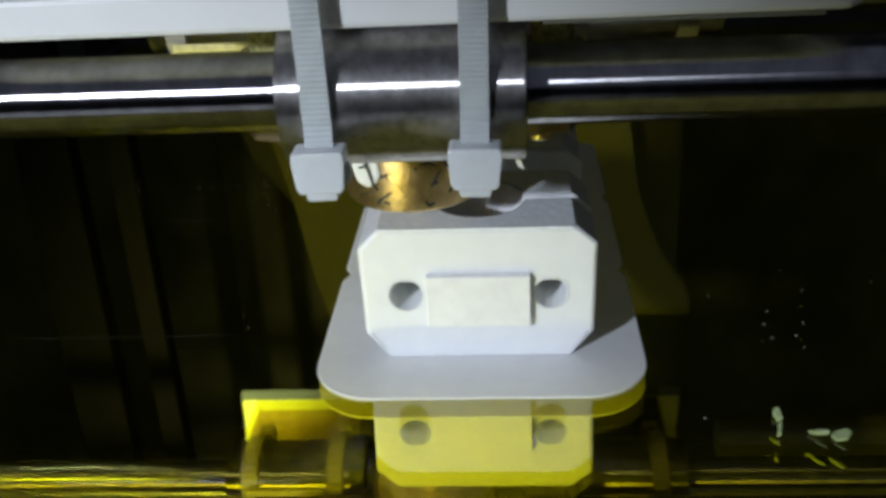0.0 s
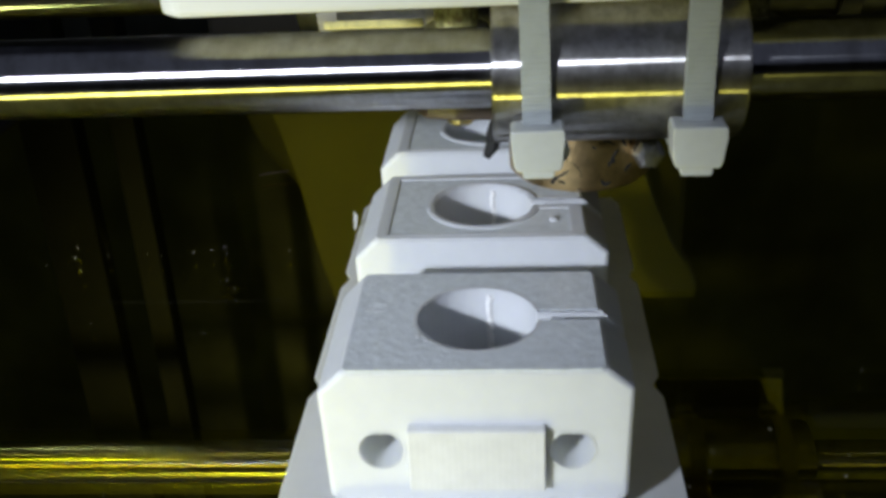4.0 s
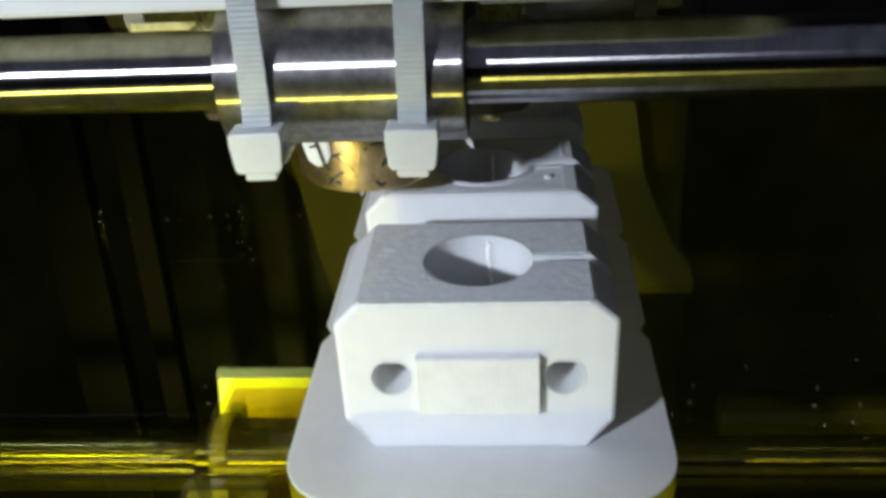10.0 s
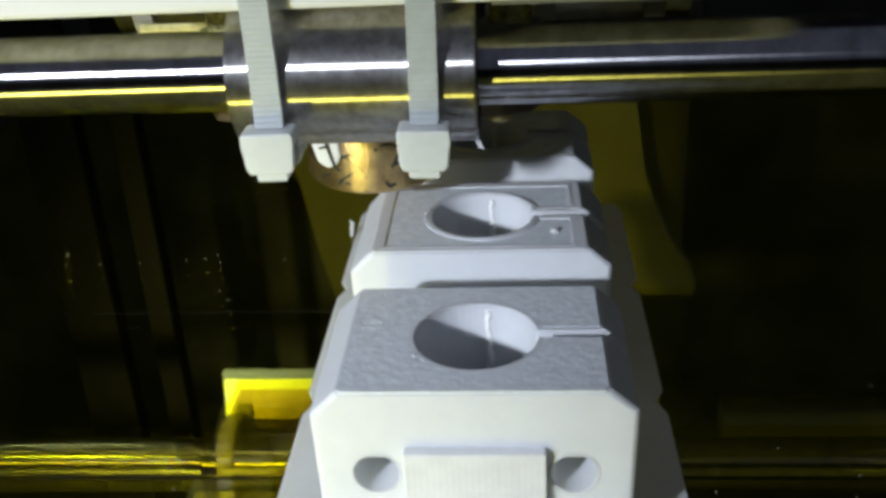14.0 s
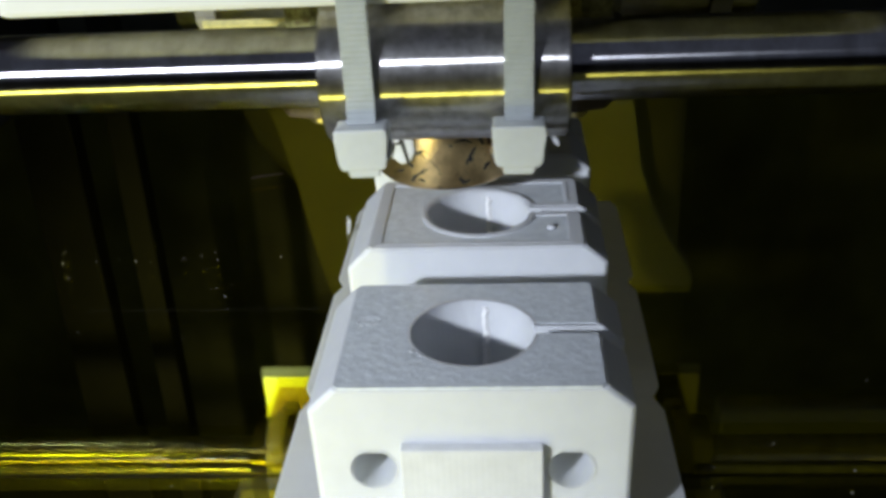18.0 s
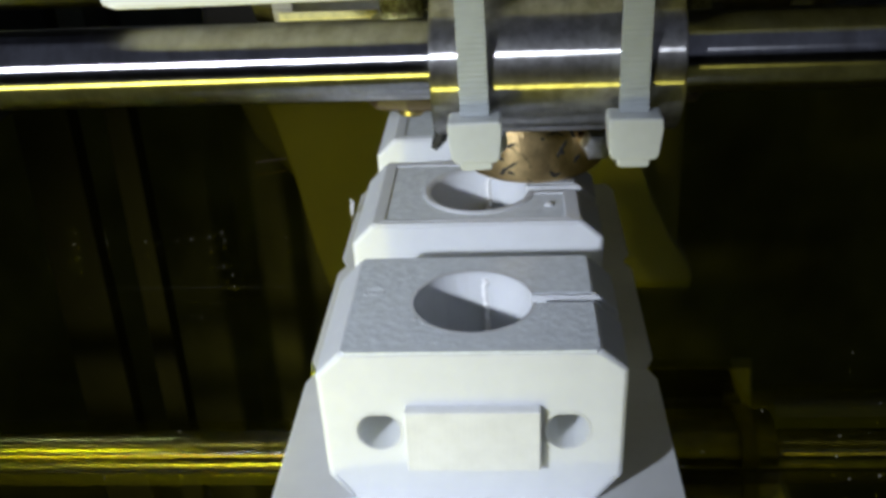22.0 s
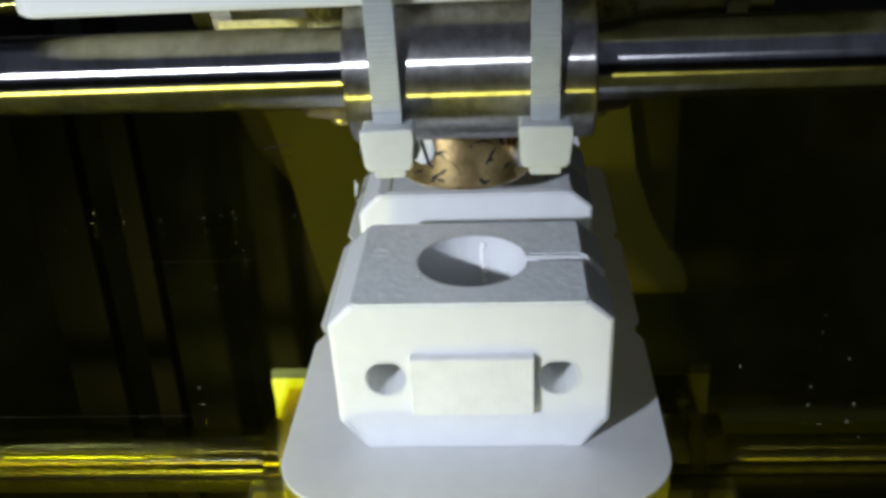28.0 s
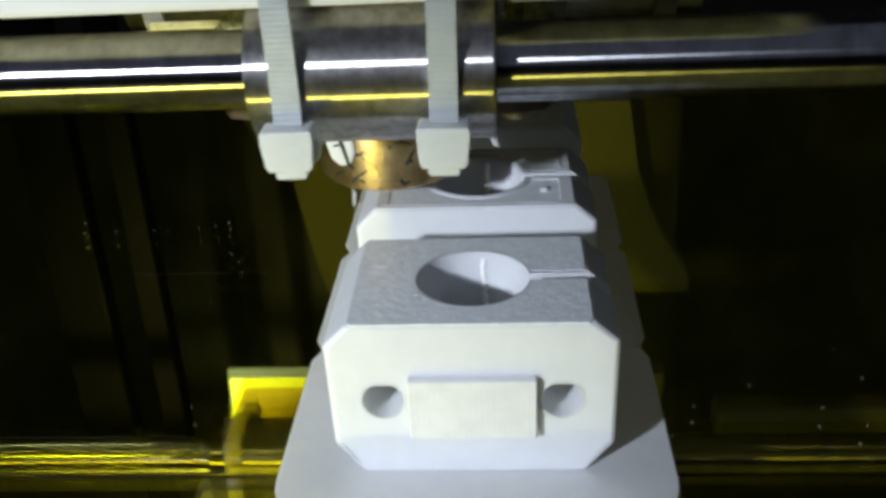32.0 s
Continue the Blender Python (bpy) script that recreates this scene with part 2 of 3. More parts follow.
def ribbon(path, x0, x1, thick):
    """A flat strap that follows (y, z) points, as wide as x0 to x1."""
    bm = bmesh.new()
    rings = []
    n = len(path)
    for i, (y, z) in enumerate(path):
        a, b = path[max(i - 1, 0)], path[min(i + 1, n - 1)]
        d = Vector((b[0] - a[0], b[1] - a[1])).normalized()
        ny, nz = -d.y * thick / 2, d.x * thick / 2
        rings.append([bm.verts.new(p) for p in ((x0, y - ny, z - nz), (x1, y - ny, z - nz), (x1, y + ny, z + nz), (x0, y + ny, z + nz))])
    for a, b in zip(rings, rings[1:]):
        for i in range(4):
            bm.faces.new((a[i], a[(i + 1) % 4], b[(i + 1) % 4], b[i]))
    bm.faces.new(rings[0])
    bm.faces.new(rings[-1])
    return bm


def cut(ob, tools):
    """Takes the tool meshes out of ob's mesh, for good."""
    made = []
    for bm in tools:
        bmesh.ops.scale(bm, vec=(MM, MM, MM), verts=bm.verts)
        bmesh.ops.recalc_face_normals(bm, faces=bm.faces)
        data = bpy.data.meshes.new("cutter")
        bm.to_mesh(data)
        bm.free()
        tool = new("cutter", data)
        made.append(tool)
        mod = ob.modifiers.new("cut", "BOOLEAN")
        mod.operation, mod.solver, mod.object = "DIFFERENCE", "EXACT", tool
    bpy.context.view_layer.update()
    graph = bpy.context.evaluated_depsgraph_get()
    data = bpy.data.meshes.new_from_object(ob.evaluated_get(graph))
    ob.modifiers.clear()
    old = ob.data
    ob.data = data
    bpy.data.meshes.remove(old)
    for tool in made:
        mesh = tool.data
        bpy.data.objects.remove(tool)
        bpy.data.meshes.remove(mesh)
    return ob


# ---- the room round the machine ----
def setting():
    # wall_north and ceiling are unseen, added to keep sky out of reflections
    for name, dims in (("floor", (-600, 600, -600, 600, -420, -400)),
                       ("wall_north", (-600, 600, 600, 620, -400, 620)),
                       ("wall_south", (-600, 600, -620, -600, -400, 90)),
                       ("wall_east", (600, 620, -600, 600, -400, 90)),
                       ("wall_west", (-620, -600, -600, 600, -400, 90)),
                       ("ceiling", (-600, 600, 60, 620, 620, 640))):
        ob = part(name, box(*dims), MOTTLED if name == "wall_north" else DARK)
        tagged(ob, "unseen dark mottled grey wall added for the bed to mirror" if name == "wall_north" else "unseen matt black board round the machine", name.split("_")[0], kind="structure")


# ---- the bed ----
def print_bed():
    bed = empty("print_bed", "amber mirror-like glass print bed of a printer, specked with dust", "print bed")
    pane = box(-110, 110, -71, 175, -1.2, 0.0)
    bmesh.ops.delete(pane, geom=[f for f in pane.faces if f.normal.z < 0.5], context="FACES")
    part("glass", pane, GLASS, bed, "clear glass top face")
    film = box(-110, 110, -71, 175, -FILM - 1, -FILM)
    bmesh.ops.delete(film, geom=[f for f in film.faces if f.normal.z < 0.5], context="FACES")
    part("film", film, AMBER, bed, "amber film that mirrors yellow")
    # unseen edge added to block the lamps under the bed at the front
    part("front_blocker", box(-114, 114, -120, -71.2, -2.2, -0.2, 0.3), DARK, bed, "unseen black front edge that blocks the lamps below")
    for x in (-114, 110.3):
        part("side_rail", box(x, x + 3.7, -71, 175, -3, -0.2, 0.5), DARK, bed, "black painted edge")
    for x0, x1, y, w in ((-60, -24, 46.2, 0.022), (-70, -38, 6.6, 0.02)):
        part("hairline", box(x0, x1, y, y + w, 0.0, 0.012), BLACK, bed, "fine scratch in the glass")
    smear = prism([(-2.6, -1.0), (-0.6, -0.1), (1.4, 0.4), (2.8, 1.1), (2.4, 1.5), (0.4, 0.9), (-1.4, 0.6), (-2.9, -0.4)], 0.0, 0.02)
    part("smear", smear, TAN, bed, "brown smear of old glue", pose(-44.3 * MM, 93.9 * MM, 0))
    return bed


def rim_ring(r0, r1, z0, z1):
    bm = bmesh.new()
    rings = []
    for r, z in ((r1, z0), (r1, z1), (r0, z1), (r0, z0)):
        rings.append([bm.verts.new((0.1 + r * math.cos(i * math.pi / 28), 9.6 + r * math.sin(i * math.pi / 28), z)) for i in range(56)])
    for a, b in zip(rings, rings[1:] + rings[:1]):
        for i in range(56):
            bm.faces.new((a[i], a[(i + 1) % 56], b[(i + 1) % 56], b[i]))
    return bm


def loop_line(x0, x1, y0, y1, w, z0, z1):
    """A raised bead round a rectangle."""
    bm = box(x0, x1, y0, y0 + w, z0, z1)
    box(x0, x1, y1 - w, y1, z0, z1, bm=bm)
    box(x0, x0 + w, y0 + w, y1 - w, z0, z1, bm=bm)
    box(x1 - w, x1, y0 + w, y1 - w, z0, z1, bm=bm)
    return bm


def pocket(z0, z1, grow=0.0):
    """The sunken field of an unfinished top: it runs round the hole and stops at the slit."""
    pts = [(10.6 + grow, 8.2 + grow)]
    for i in range(41):
        a = radians(-11.6 + (-330.7) * i / 40)
        r = 7.0 - grow
        pts.append((0.1 + r * math.cos(a), 9.6 + r * math.sin(a)))
    pts += [(10.6 + grow, 11.75 - grow), (10.6 + grow, 17.9 + grow), (-11.0 - grow, 17.9 + grow), (-11.0 - grow, 1.25 - grow), (10.6 + grow, 1.25 - grow)]
    return prism(pts, z0, z1)


def face_bead(points, proud=0.055, width=0.3):
    """A bulging line of plastic on the front face, through (x, z) points."""
    bm = bmesh.new()
    rings = []
    for i, (x, z) in enumerate(points):
        a, b = points[max(i - 1, 0)], points[min(i + 1, len(points) - 1)]
        d = Vector((b[0] - a[0], b[1] - a[1])).normalized() * width / 2
        rings.append([bm.verts.new((x - d.y * k, -0.02 - q + 0.03 * math.sin(4.1 * z + 2 * x) * (q > 0), z + d.x * k)) for k, q in ((-1, -0.05), (-0.5, proud * 0.8), (0.5, proud * 0.8), (1, -0.05))])
    for a, b in zip(rings, rings[1:]):
        for i in range(4):
            bm.faces.new((a[i], a[(i + 1) % 4], b[(i + 1) % 4], b[i]))
    bm.faces.new(rings[0])
    bm.faces.new(rings[-1])
    return bm


def run(a, b, n):
    """Evenly spaced points from a to b."""
    return [(a[0] + (b[0] - a[0]) * i / n, a[1] + (b[1] - a[1]) * i / n) for i in range(n + 1)]


def screw_hole(x):
    """A round hole with a sagging flat roof."""
    pts = [(2.12 * math.cos(a), min(2.12 * math.sin(a), 1.9)) for a in [i * math.pi / 16 for i in range(32)]]
    return prism([(x + a, 9.45 + b) for a, b in pts], -3, 25, "Y")


def block():
    """The eight-sided body: a little wider at the shoulders than at the foot, its front edges broken by a narrow chamfer."""
    bm = bmesh.new()
    rings = []
    for y, inset in ((0.0, 0.42), (0.38, 0.0), (18.8, 0.0), (19.15, 0.3)):
        outline = [(-14.75, 3.9), (-11.95, 0.3), (11.95, 0.3), (14.75, 3.8), (15.0, 16.25), (12.5, 18.45), (-12.55, 18.45), (-15.0, 16.0)]
        rings.append([bm.verts.new((x - math.copysign(inset, x), y, min(z, 18.45 - inset * 0.45) if z > 9 else z)) for x, z in outline])
    for a, b in zip(rings, rings[1:]):
        for i in range(8):
            bm.faces.new((a[i], a[(i + 1) % 8], b[(i + 1) % 8], b[i]))
    bm.faces.new(rings[0])
    bm.faces.new(rings[-1])
    bmesh.ops.bevel(bm, geom=list(bm.edges), offset=0.16, segments=2, affect="EDGES", profile=0.5)
    return bm


def bracket(state):
    """A printed clamp: an eight-sided block with a rod hole, a slit, two screw holes and a raised pad."""
    thing = empty("printed_bracket", {"ironed": "white printed rod clamp with smooth grey top and slit hole",
                                      "lined": "white printed rod clamp with beaded outlines on its top",
                                      "plain": "white printed rod clamp with a wisp on its flank"}[state], "bracket", "printed brackets in a row")
    body = part("body", block(), PLASTIC, thing)
    hole = lambda r, h0, h1: turned([(r, h0), (r, h1)], "Z", 56, (0.1, 9.6, 0))
    slot = lambda: box(4.0, 16, 9.0, 10.95, -1, 25)
    cut(body, [hole(6.07, -2, 25), slot(), screw_hole(-9.2), screw_hole(9.2)])
    outline = [(-11.9, 0.1), (11.85, 0.1), (12.2, 0.45), (12.2, 18.75), (11.9, 19.05), (-11.95, 19.05), (-12.3, 18.75), (-12.3, 0.45)]
    if state == "ironed":
        skin = part("top_skin", prism(outline, 18.3, 18.6), TOP_SKIN, thing, "rough grey top layer with diagonal strokes")
        cut(skin, [hole(6.3, 10, 25), slot()])
        ring = part("hole_rim", rim_ring(6.09, 6.45, 18.4, 18.61), PLASTIC, thing)
        cut(ring, [slot()])
    else:
        part("top_skin", pocket(18.3, 18.47, 0.1), TOP_SKIN, thing, "rough grey sunken layer with diagonal strokes")
        rim = part("rim", prism(outline, 18.3, 18.62), PLASTIC, thing, "raised outline round edge, hole and slit")
        cut(rim, [hole(6.2, 10, 25), slot(), pocket(18.2, 18.9)])
        groove = part("edge_bead", loop_line(-11.5, 11.1, 0.75, 18.4, 0.3, 18.5, 18.7), PLASTIC, thing, "raised bead round the top")
        cut(groove, [box(9, 16, 8.0, 11.9, -1, 25)])
        ring = part("hole_rim", rim_ring(6.45, 6.75, 18.5, 18.7), PLASTIC, thing)
        cut(ring, [slot()])
    if state == "ironed":
        curl = bmesh.new()
        spots = []
        for i in range(26):
            a, q = 0.42 * i, 0.35 + 0.035 * i
            spots.append([curl.verts.new((-10.2 + (q + d) * math.cos(a), 11.6 + 0.8 * (q + d) * math.sin(a), z)) for d, z in ((0.0, 18.55), (0.07, 18.64), (0.16, 18.55))])
        for p, q in zip(spots, spots[1:]):
            for k in range(3):
                curl.faces.new((p[k], p[(k + 1) % 3], q[(k + 1) % 3], q[k]))
        part("curl", curl, PLASTIC, thing, "curled bead of plastic")
        for x, y, q in ((-5.6, 6.1, 0.35), (-4.7, 5.3, 0.22)):
            part("blob", turned([(q, 18.5), (q * 0.9, 18.63), (q * 0.4, 18.68)], "Z", 9, (x, y, 0)), PLASTIC, thing, "stray plastic blob")
    if state != "ironed":
        part("blob", turned([(0.6, 18.5), (0.5, 18.72), (0.2, 18.85)], "Z", 7, (8.7, 4.9, 0)), PLASTIC, thing, "stray plastic blob")
    for x in (-9.2, 9.2):
        lip = bmesh.new()
        rings = []
        for q, y in ((2.13, 0.05), (2.18, -0.07), (2.34, -0.08), (2.48, 0.05)):
            rings.append([lip.verts.new((x + q * math.cos(i * math.pi / 16), y, 9.45 + min(q * math.sin(i * math.pi / 16), q - 0.2))) for i in range(32)])
        for p, q in zip(rings, rings[1:]):
            for i in range(32):
                lip.faces.new((p[i], p[(i + 1) % 32], q[(i + 1) % 32], q[i]))
        part("hole_lip", lip, PLASTIC, thing, smooth=True)
    for points in (run((-14.0, 4.0), (-12.2, 1.4), 7), run((12.1, 1.3), (13.9, 3.8), 7)):
        part("face_bead", face_bead(points), PLASTIC, thing, smooth=True)
    part("pad", box(-6.5, 6.6, -1.2, 0.1, 5.4, 12.5, 0.15), PAD, thing, "raised ribbed pad")
    seam = bmesh.new()
    spots = []
    for i in range(34):
        z = 1.3 + i * 0.5
        a = radians(78 + 0.7 * math.sin(i * 1.1) + 0.8 * math.sin(i * 2.7))
        spots.append([seam.verts.new((0.1 + r * math.cos(a + d), 9.6 + r * math.sin(a + d), z)) for r, d in ((6.12, 0.10), (5.74 + 0.06 * math.sin(i * 1.9), 0.02), (6.12, -0.05))])
    for a, b in zip(spots, spots[1:]):
        for k in range(3):
            seam.faces.new((a[k], a[(k + 1) % 3], b[(k + 1) % 3], b[k]))
    seam.faces.new(spots[0])
    seam.faces.new(spots[-1])
    part("seam", seam, SEAM, thing, "shiny wavy print seam inside the hole")
    return thing


def brim_outline():
    pts = []
    for cx, cy, a0 in ((13.2, -1.6, -90), (-13.2, -1.6, 180)):
        for i in range(9):
            a = radians(a0 + 90 * i / 8)
            pts.append((cx + 8.0 * math.cos(a), cy + 8.0 * math.sin(a)))
    return pts[:9] + [(21.2, 21.6), (20.2, 24.1), (-20.2, 24.1), (-21.2, 21.6)] + pts[9:]


def brim(thing, first):
    if first:
        outline = brim_outline()
    else:
        outline = [(20.2, -3.45), (21.2, -1.2), (21.2, 21.6), (20.2, 24.1), (-20.2, 24.1), (-21.2, 21.6), (-21.2, -1.2), (-20.2, -3.45)]
    part("brim", prism(outline, 0.02, 0.32), PLASTIC, thing, "thin flat brim round the foot")


# ---- rods ----
def rods():
    for y in (0.0, REAR_Y):
        ob = part("guide_rod", turned([(3.6, -260), (4.0, -259.5), (4.0, 259.5), (3.6, 260)], "X", 64), REAR_STEEL if y else ROD_STEEL, None, smooth=True)
        ob.matrix_world = pose(0, y * MM, ROD_Z * MM)
        tagged(ob, "polished ground steel guide rod across the machine", "rod", "guide rods")


# ---- carriage: its origin lies on the front rod's axis ----
def bearing(parent, x, y):
    shell = part("linear_bearing", turned([(6.2, -11.7), (7.0, -12.0), (7.35, -11.9), (7.5, -11.6), (7.5, 11.6), (7.35, 11.9), (7.0, 12.0), (6.2, 11.7)], "X", 64), DIM_BEARING_STEEL if y else BEARING_STEEL, parent, "brushed steel sleeve",
                 pose(x * MM, y * MM, 0), smooth=True)
    for s in (-1, 1):
        part("seal", turned([(4.1, 11.65 * s), (6.6, 11.65 * s), (6.6, 12.0 * s), (4.1, 12.0 * s)], "X", 40), SEAL, shell, "black rubber seal")


def zip_tie(parent, x, y, lean=0.0, front=True, tail=False, grey=None):
    """A strap round a bearing and the plate; its head sits in front or behind."""
    path = [(-8.7, -3.6), (-8.1, -1), (-7.95, 2), (-7.8, 6), (-7.6, 11.2), (-6.8, 12.6), (-4, 13.0), (4, 13.0), (7.2, 12.2), (8.2, 9), (8.3, 3)]
    for i in range(15):
        a = radians(-155 * i / 14)
        path.append((8.1 * math.cos(a), 8.1 * math.sin(a)))
    s = 1 if front else -1
    tie = part("zip_tie", ribbon([(py * s, pz) for py, pz in path], -1.35, 1.35, 0.65), STRAP if front else grey, parent, "milky ribbed nylon cable tie" if front else "ribbed nylon cable tie in a dulled colour",
               pose(x * MM, y * MM, 0, 0, lean, 0))
    k = 1.0 if front else 0.6
    y0, y1 = sorted(((-7.6 - 3.15 * k) * s, -7.6 * s))
    crown = [(-2.3, -2.95), (-2.5, -3.1), (-2.5, -4.0), (-2.28, -6.5), (-1.95, -7.0), (1.95, -7.0), (2.28, -6.5), (2.5, -4.0), (2.5, -3.1), (2.3, -2.95)]
    crown = [(a * k, -4 + (b + 4) * k) for a, b in crown]
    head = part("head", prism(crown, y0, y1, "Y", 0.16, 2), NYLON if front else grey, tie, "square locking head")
    if front:
        part("chin", prism([(-1.55, -6.9), (-1.5, -7.75), (-1.3, -7.95), (1.3, -7.95), (1.5, -7.75), (1.55, -6.9)], y0 + 0.55, y1 - 0.55, "Y", 0.15, 2), NYLON, head)
    if tail:
        stub = prism([(2.2, -4.4), (2.75, -4.6), (3.0, -5.5), (2.7, -6.3), (2.1, -6.6)], -9.7, -8.5, "Y", 0.2, 2)
        part("tail", stub, NYLON, tie, "cut end of the strap")


def scratch(stroke, width):
    """A thin uneven stroke that lies on the heater's round side, by (degrees, height)."""
    bm = bmesh.new()
    pts = []
    for (a0, z0), (a1, z1) in zip(stroke, stroke[1:]):
        for k in range(4):
            f = k / 4
            pts.append((a0 + (a1 - a0) * f + 0.5 * math.sin(7 * z0 + 9 * f), z0 + (z1 - z0) * f + 0.12 * math.sin(3 * a0 + 11 * f)))
    pts.append(stroke[-1])
    rings = []
    for i, (a, z) in enumerate(pts):
        w = width * (0.35 + 0.65 * math.sin(math.pi * (i + 0.7) / (len(pts) + 0.4))) / 2
        a0, z0 = pts[max(i - 1, 0)]
        a1, z1 = pts[min(i + 1, len(pts) - 1)]
        d = Vector(((a1 - a0) * 0.1536, z1 - z0)).normalized()
        ring = []
        for r, s in ((8.76, -1), (8.86, -1), (8.86, 1), (8.76, 1)):
            t = radians(a) - s * d.y * w / 8.8
            ring.append(bm.verts.new((-1.75 + r * math.sin(t), 20.5 - r * math.cos(t), z + s * d.x * w)))
        rings.append(ring)
    for a, c in zip(rings, rings[1:]):
        for i in range(4):
            bm.faces.new((a[i], a[(i + 1) % 4], c[(i + 1) % 4], c[i]))
    bm.faces.new(rings[0])
    bm.faces.new(rings[-1])
    return bm


def carriage():
    car = empty("carriage", "printer carriage with white plate, linear bearings, zip ties and gold heater", "carriage")
    plate = [(-41.6, -5.5), (-43.5, -3.6), (-43.4, 68), (-48, 81.5), (45, 81.5), (41.4, 68), (43, -3.6), (41.2, -5.5)]
    slab = prism(plate, 7.6, 11.6, "Z", 0.6, 2)
    for v in slab.verts:
        v.co.z -= 0.5 * max(0.0, min(1.0, (-v.co.x - 12) / 30)) * (v.co.y < 0)   # front corner lowered to fit the camera's view
    sheet = part("plate", slab, ACRYLIC, car, "white carriage plate with an added opening")
    # opening added to cut light bounced off the plate onto the brackets
    cut(sheet, [box(-13.5, 19.5, 9.5, 72, 5, 15)])
    # black sheets added so that the plate's underside stays dark and bounces nothing
    for y0, y1 in ((9.8, 35.0), (53.5, 80.0)):
        part("dark_sheet", box(-21.0, 40.0, y0, y1, 6.9, 7.5, 0.1, 1), BLACK, car, "matt black sheet added to keep the plate's underside dark")
    part("dark_sheet", box(-42.5, -21.2, 50, 63.5, 6.9, 7.5, 0.1, 1), BLACK, car, "matt black sheet added to keep the plate's underside dark")
    # strip added where the underside gets less light
    part("dim_strip", box(-43.0, -21.2, 63.7, 76.5, 7.0, 7.5, 0.1, 1), DIM_AMBER, car, "amber strip added to dim part of the plate's underside")
    # sheet added to dim the plate's reflection in the rod on the right
    part("dim_sheet", box(13.5, 39.5, -4.2, 9.4, 6.9, 7.5, 0.15, 1), SHELL, car, "dull grey sheet added to dim the plate's reflection")
    bearing(car, 0, 0)
    for x, lean in ((-7.85, -1.2), (7.05, 0.8)):
        zip_tie(car, x, 0, lean, True, x < 0)
    # strip added as the bright line on the bearing, placed for the camera's view
    part("highlight_strip", box(-35.2, -21.8, 35.5, 36.3, -4.95, -3.85, 0.2), PALE_YELLOW, car, "pale yellow strip standing for a highlight on the rear bearing")
    for x in (-27.3, 27.3):
        bearing(car, x, REAR_Y)
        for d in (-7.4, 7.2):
            zip_tie(car, x + d, REAR_Y, 2.0, False, False, DULL_STRAP if x < 0 else SHADED_STRAP)
    heater = part("heater", turned([(8.2, -19.2), (8.8, -18.6), (8.8, -8.0), (8.2, -7.4)], "Z", 56, (-1.75, 20.5, 0)), GOLD, car, "gold tape, scratched black", smooth=True)
    strokes = (((-31, -12.6), (-28.6, -13.6), (-27.4, -15.3), (-25.2, -16.4)), ((-27.7, -15.4), (-20.6, -14.5), (-14.7, -14.1)),
               ((-25.5, -17.6), (-18.1, -17.0), (-12.8, -16.3)), ((-26.4, -18.1), (-21, -17.2)), ((-35, -15.6), (-29, -15.9), (-23.5, -16.2)),
               ((18.0, -15.9), (21.5, -14.9), (25.6, -14.0)), ((12.9, -17.6), (15.0, -18.2), (20.7, -18.0)), ((10.2, -13.0), (16, -12.8), (23.2, -13.3)),
               ((5.6, -13.3), (7.2, -13.5)), ((21.0, -15.2), (22.6, -15.6)), ((-20.5, -17.7), (-15.2, -17.9)), ((-40, -17.3), (-33, -16.9)), ((32, -17.0), (38, -16.2)), ((28, -12.6), (33, -13.8)))
    for k, stroke in enumerate(strokes):
        part("scorch_mark", scratch(stroke, 0.26 + 0.16 * (k % 3 == 0) + 0.14 * (k % 4 == 1)), SEAL, heater, "black scorched scratch")
    part("nozzle", turned([(0.5, -22.4), (2.8, -20.0), (3.0, -19.0)], "Z", 24, (-1.75, 20.5, 0)), BRASS, car, "brass nozzle")
    board = prism([(-22.2, 20), (-20.5, 16.6), (-17, 15.5), (14, 15.5), (17.5, 16.6), (19, 20), (19, 27), (-22.2, 27)], -11.2, -8.2, "Z", 0.4)
    part("mount_board", board, TAN, car, "dark brown laminate mounting board")
    # block added to keep bounced light off the bracket tops
    part("bounce_blocker", prism([(-12, 14.8), (9, 14.8), (12, 17), (12, 33), (-15, 33), (-15, 17)], -8.1, 7.4, "Z", 0.8), BLACK, car, "matt black block added to stop light off the plate")
    for x in (-16.3, 13.8):
        part("bolt_head", turned([(1.3, -11.9), (1.6, -11.6), (1.6, -11.1)], "Z", 20, (x, 17.2, 0)), BRASS, car, "brass bolt head")
    part("clip", prism([(-8.5, -12.1), (-5.2, -11.8), (-4.9, -14.2), (-5.5, -15.5), (-6.7, -15.8), (-7.8, -14.9)], 11.9, 13.6, "Y", 0.35), PLASTIC, heater, "bright white clip")
    for a in ([(-6.9, -11.9), (-6.5, -11.9), (-5.7, -15.4), (-5.95, -15.5)], [(-7.4, -13.0), (-6.4, -12.8), (-6.4, -13.05), (-7.4, -13.2)]):
        part("wire", prism(a, 11.7, 11.95, "Y"), SEAL, heater, "thin black wire over the clip")
    part("screw_head", turned([(0.7, 11.7), (1.45, 11.85), (1.9, 12.4), (1.9, 14.8)], "Y", 6, (5.6, 0, -14.7)), SILVER, heater, "shiny six-sided nut")
    for x in (-16.1, 15.2):
        nut = turned([(2.45, 1.3 + 1.0 * k) for k in range(7)], "Z", 15, (x, 12.0, 0))
        bmesh.ops.poke(nut, faces=[f for f in nut.faces if len(f.verts) == 4], offset=0.75)
        part("knurled_nut", nut, KNURL, car, "knurled brass nut")
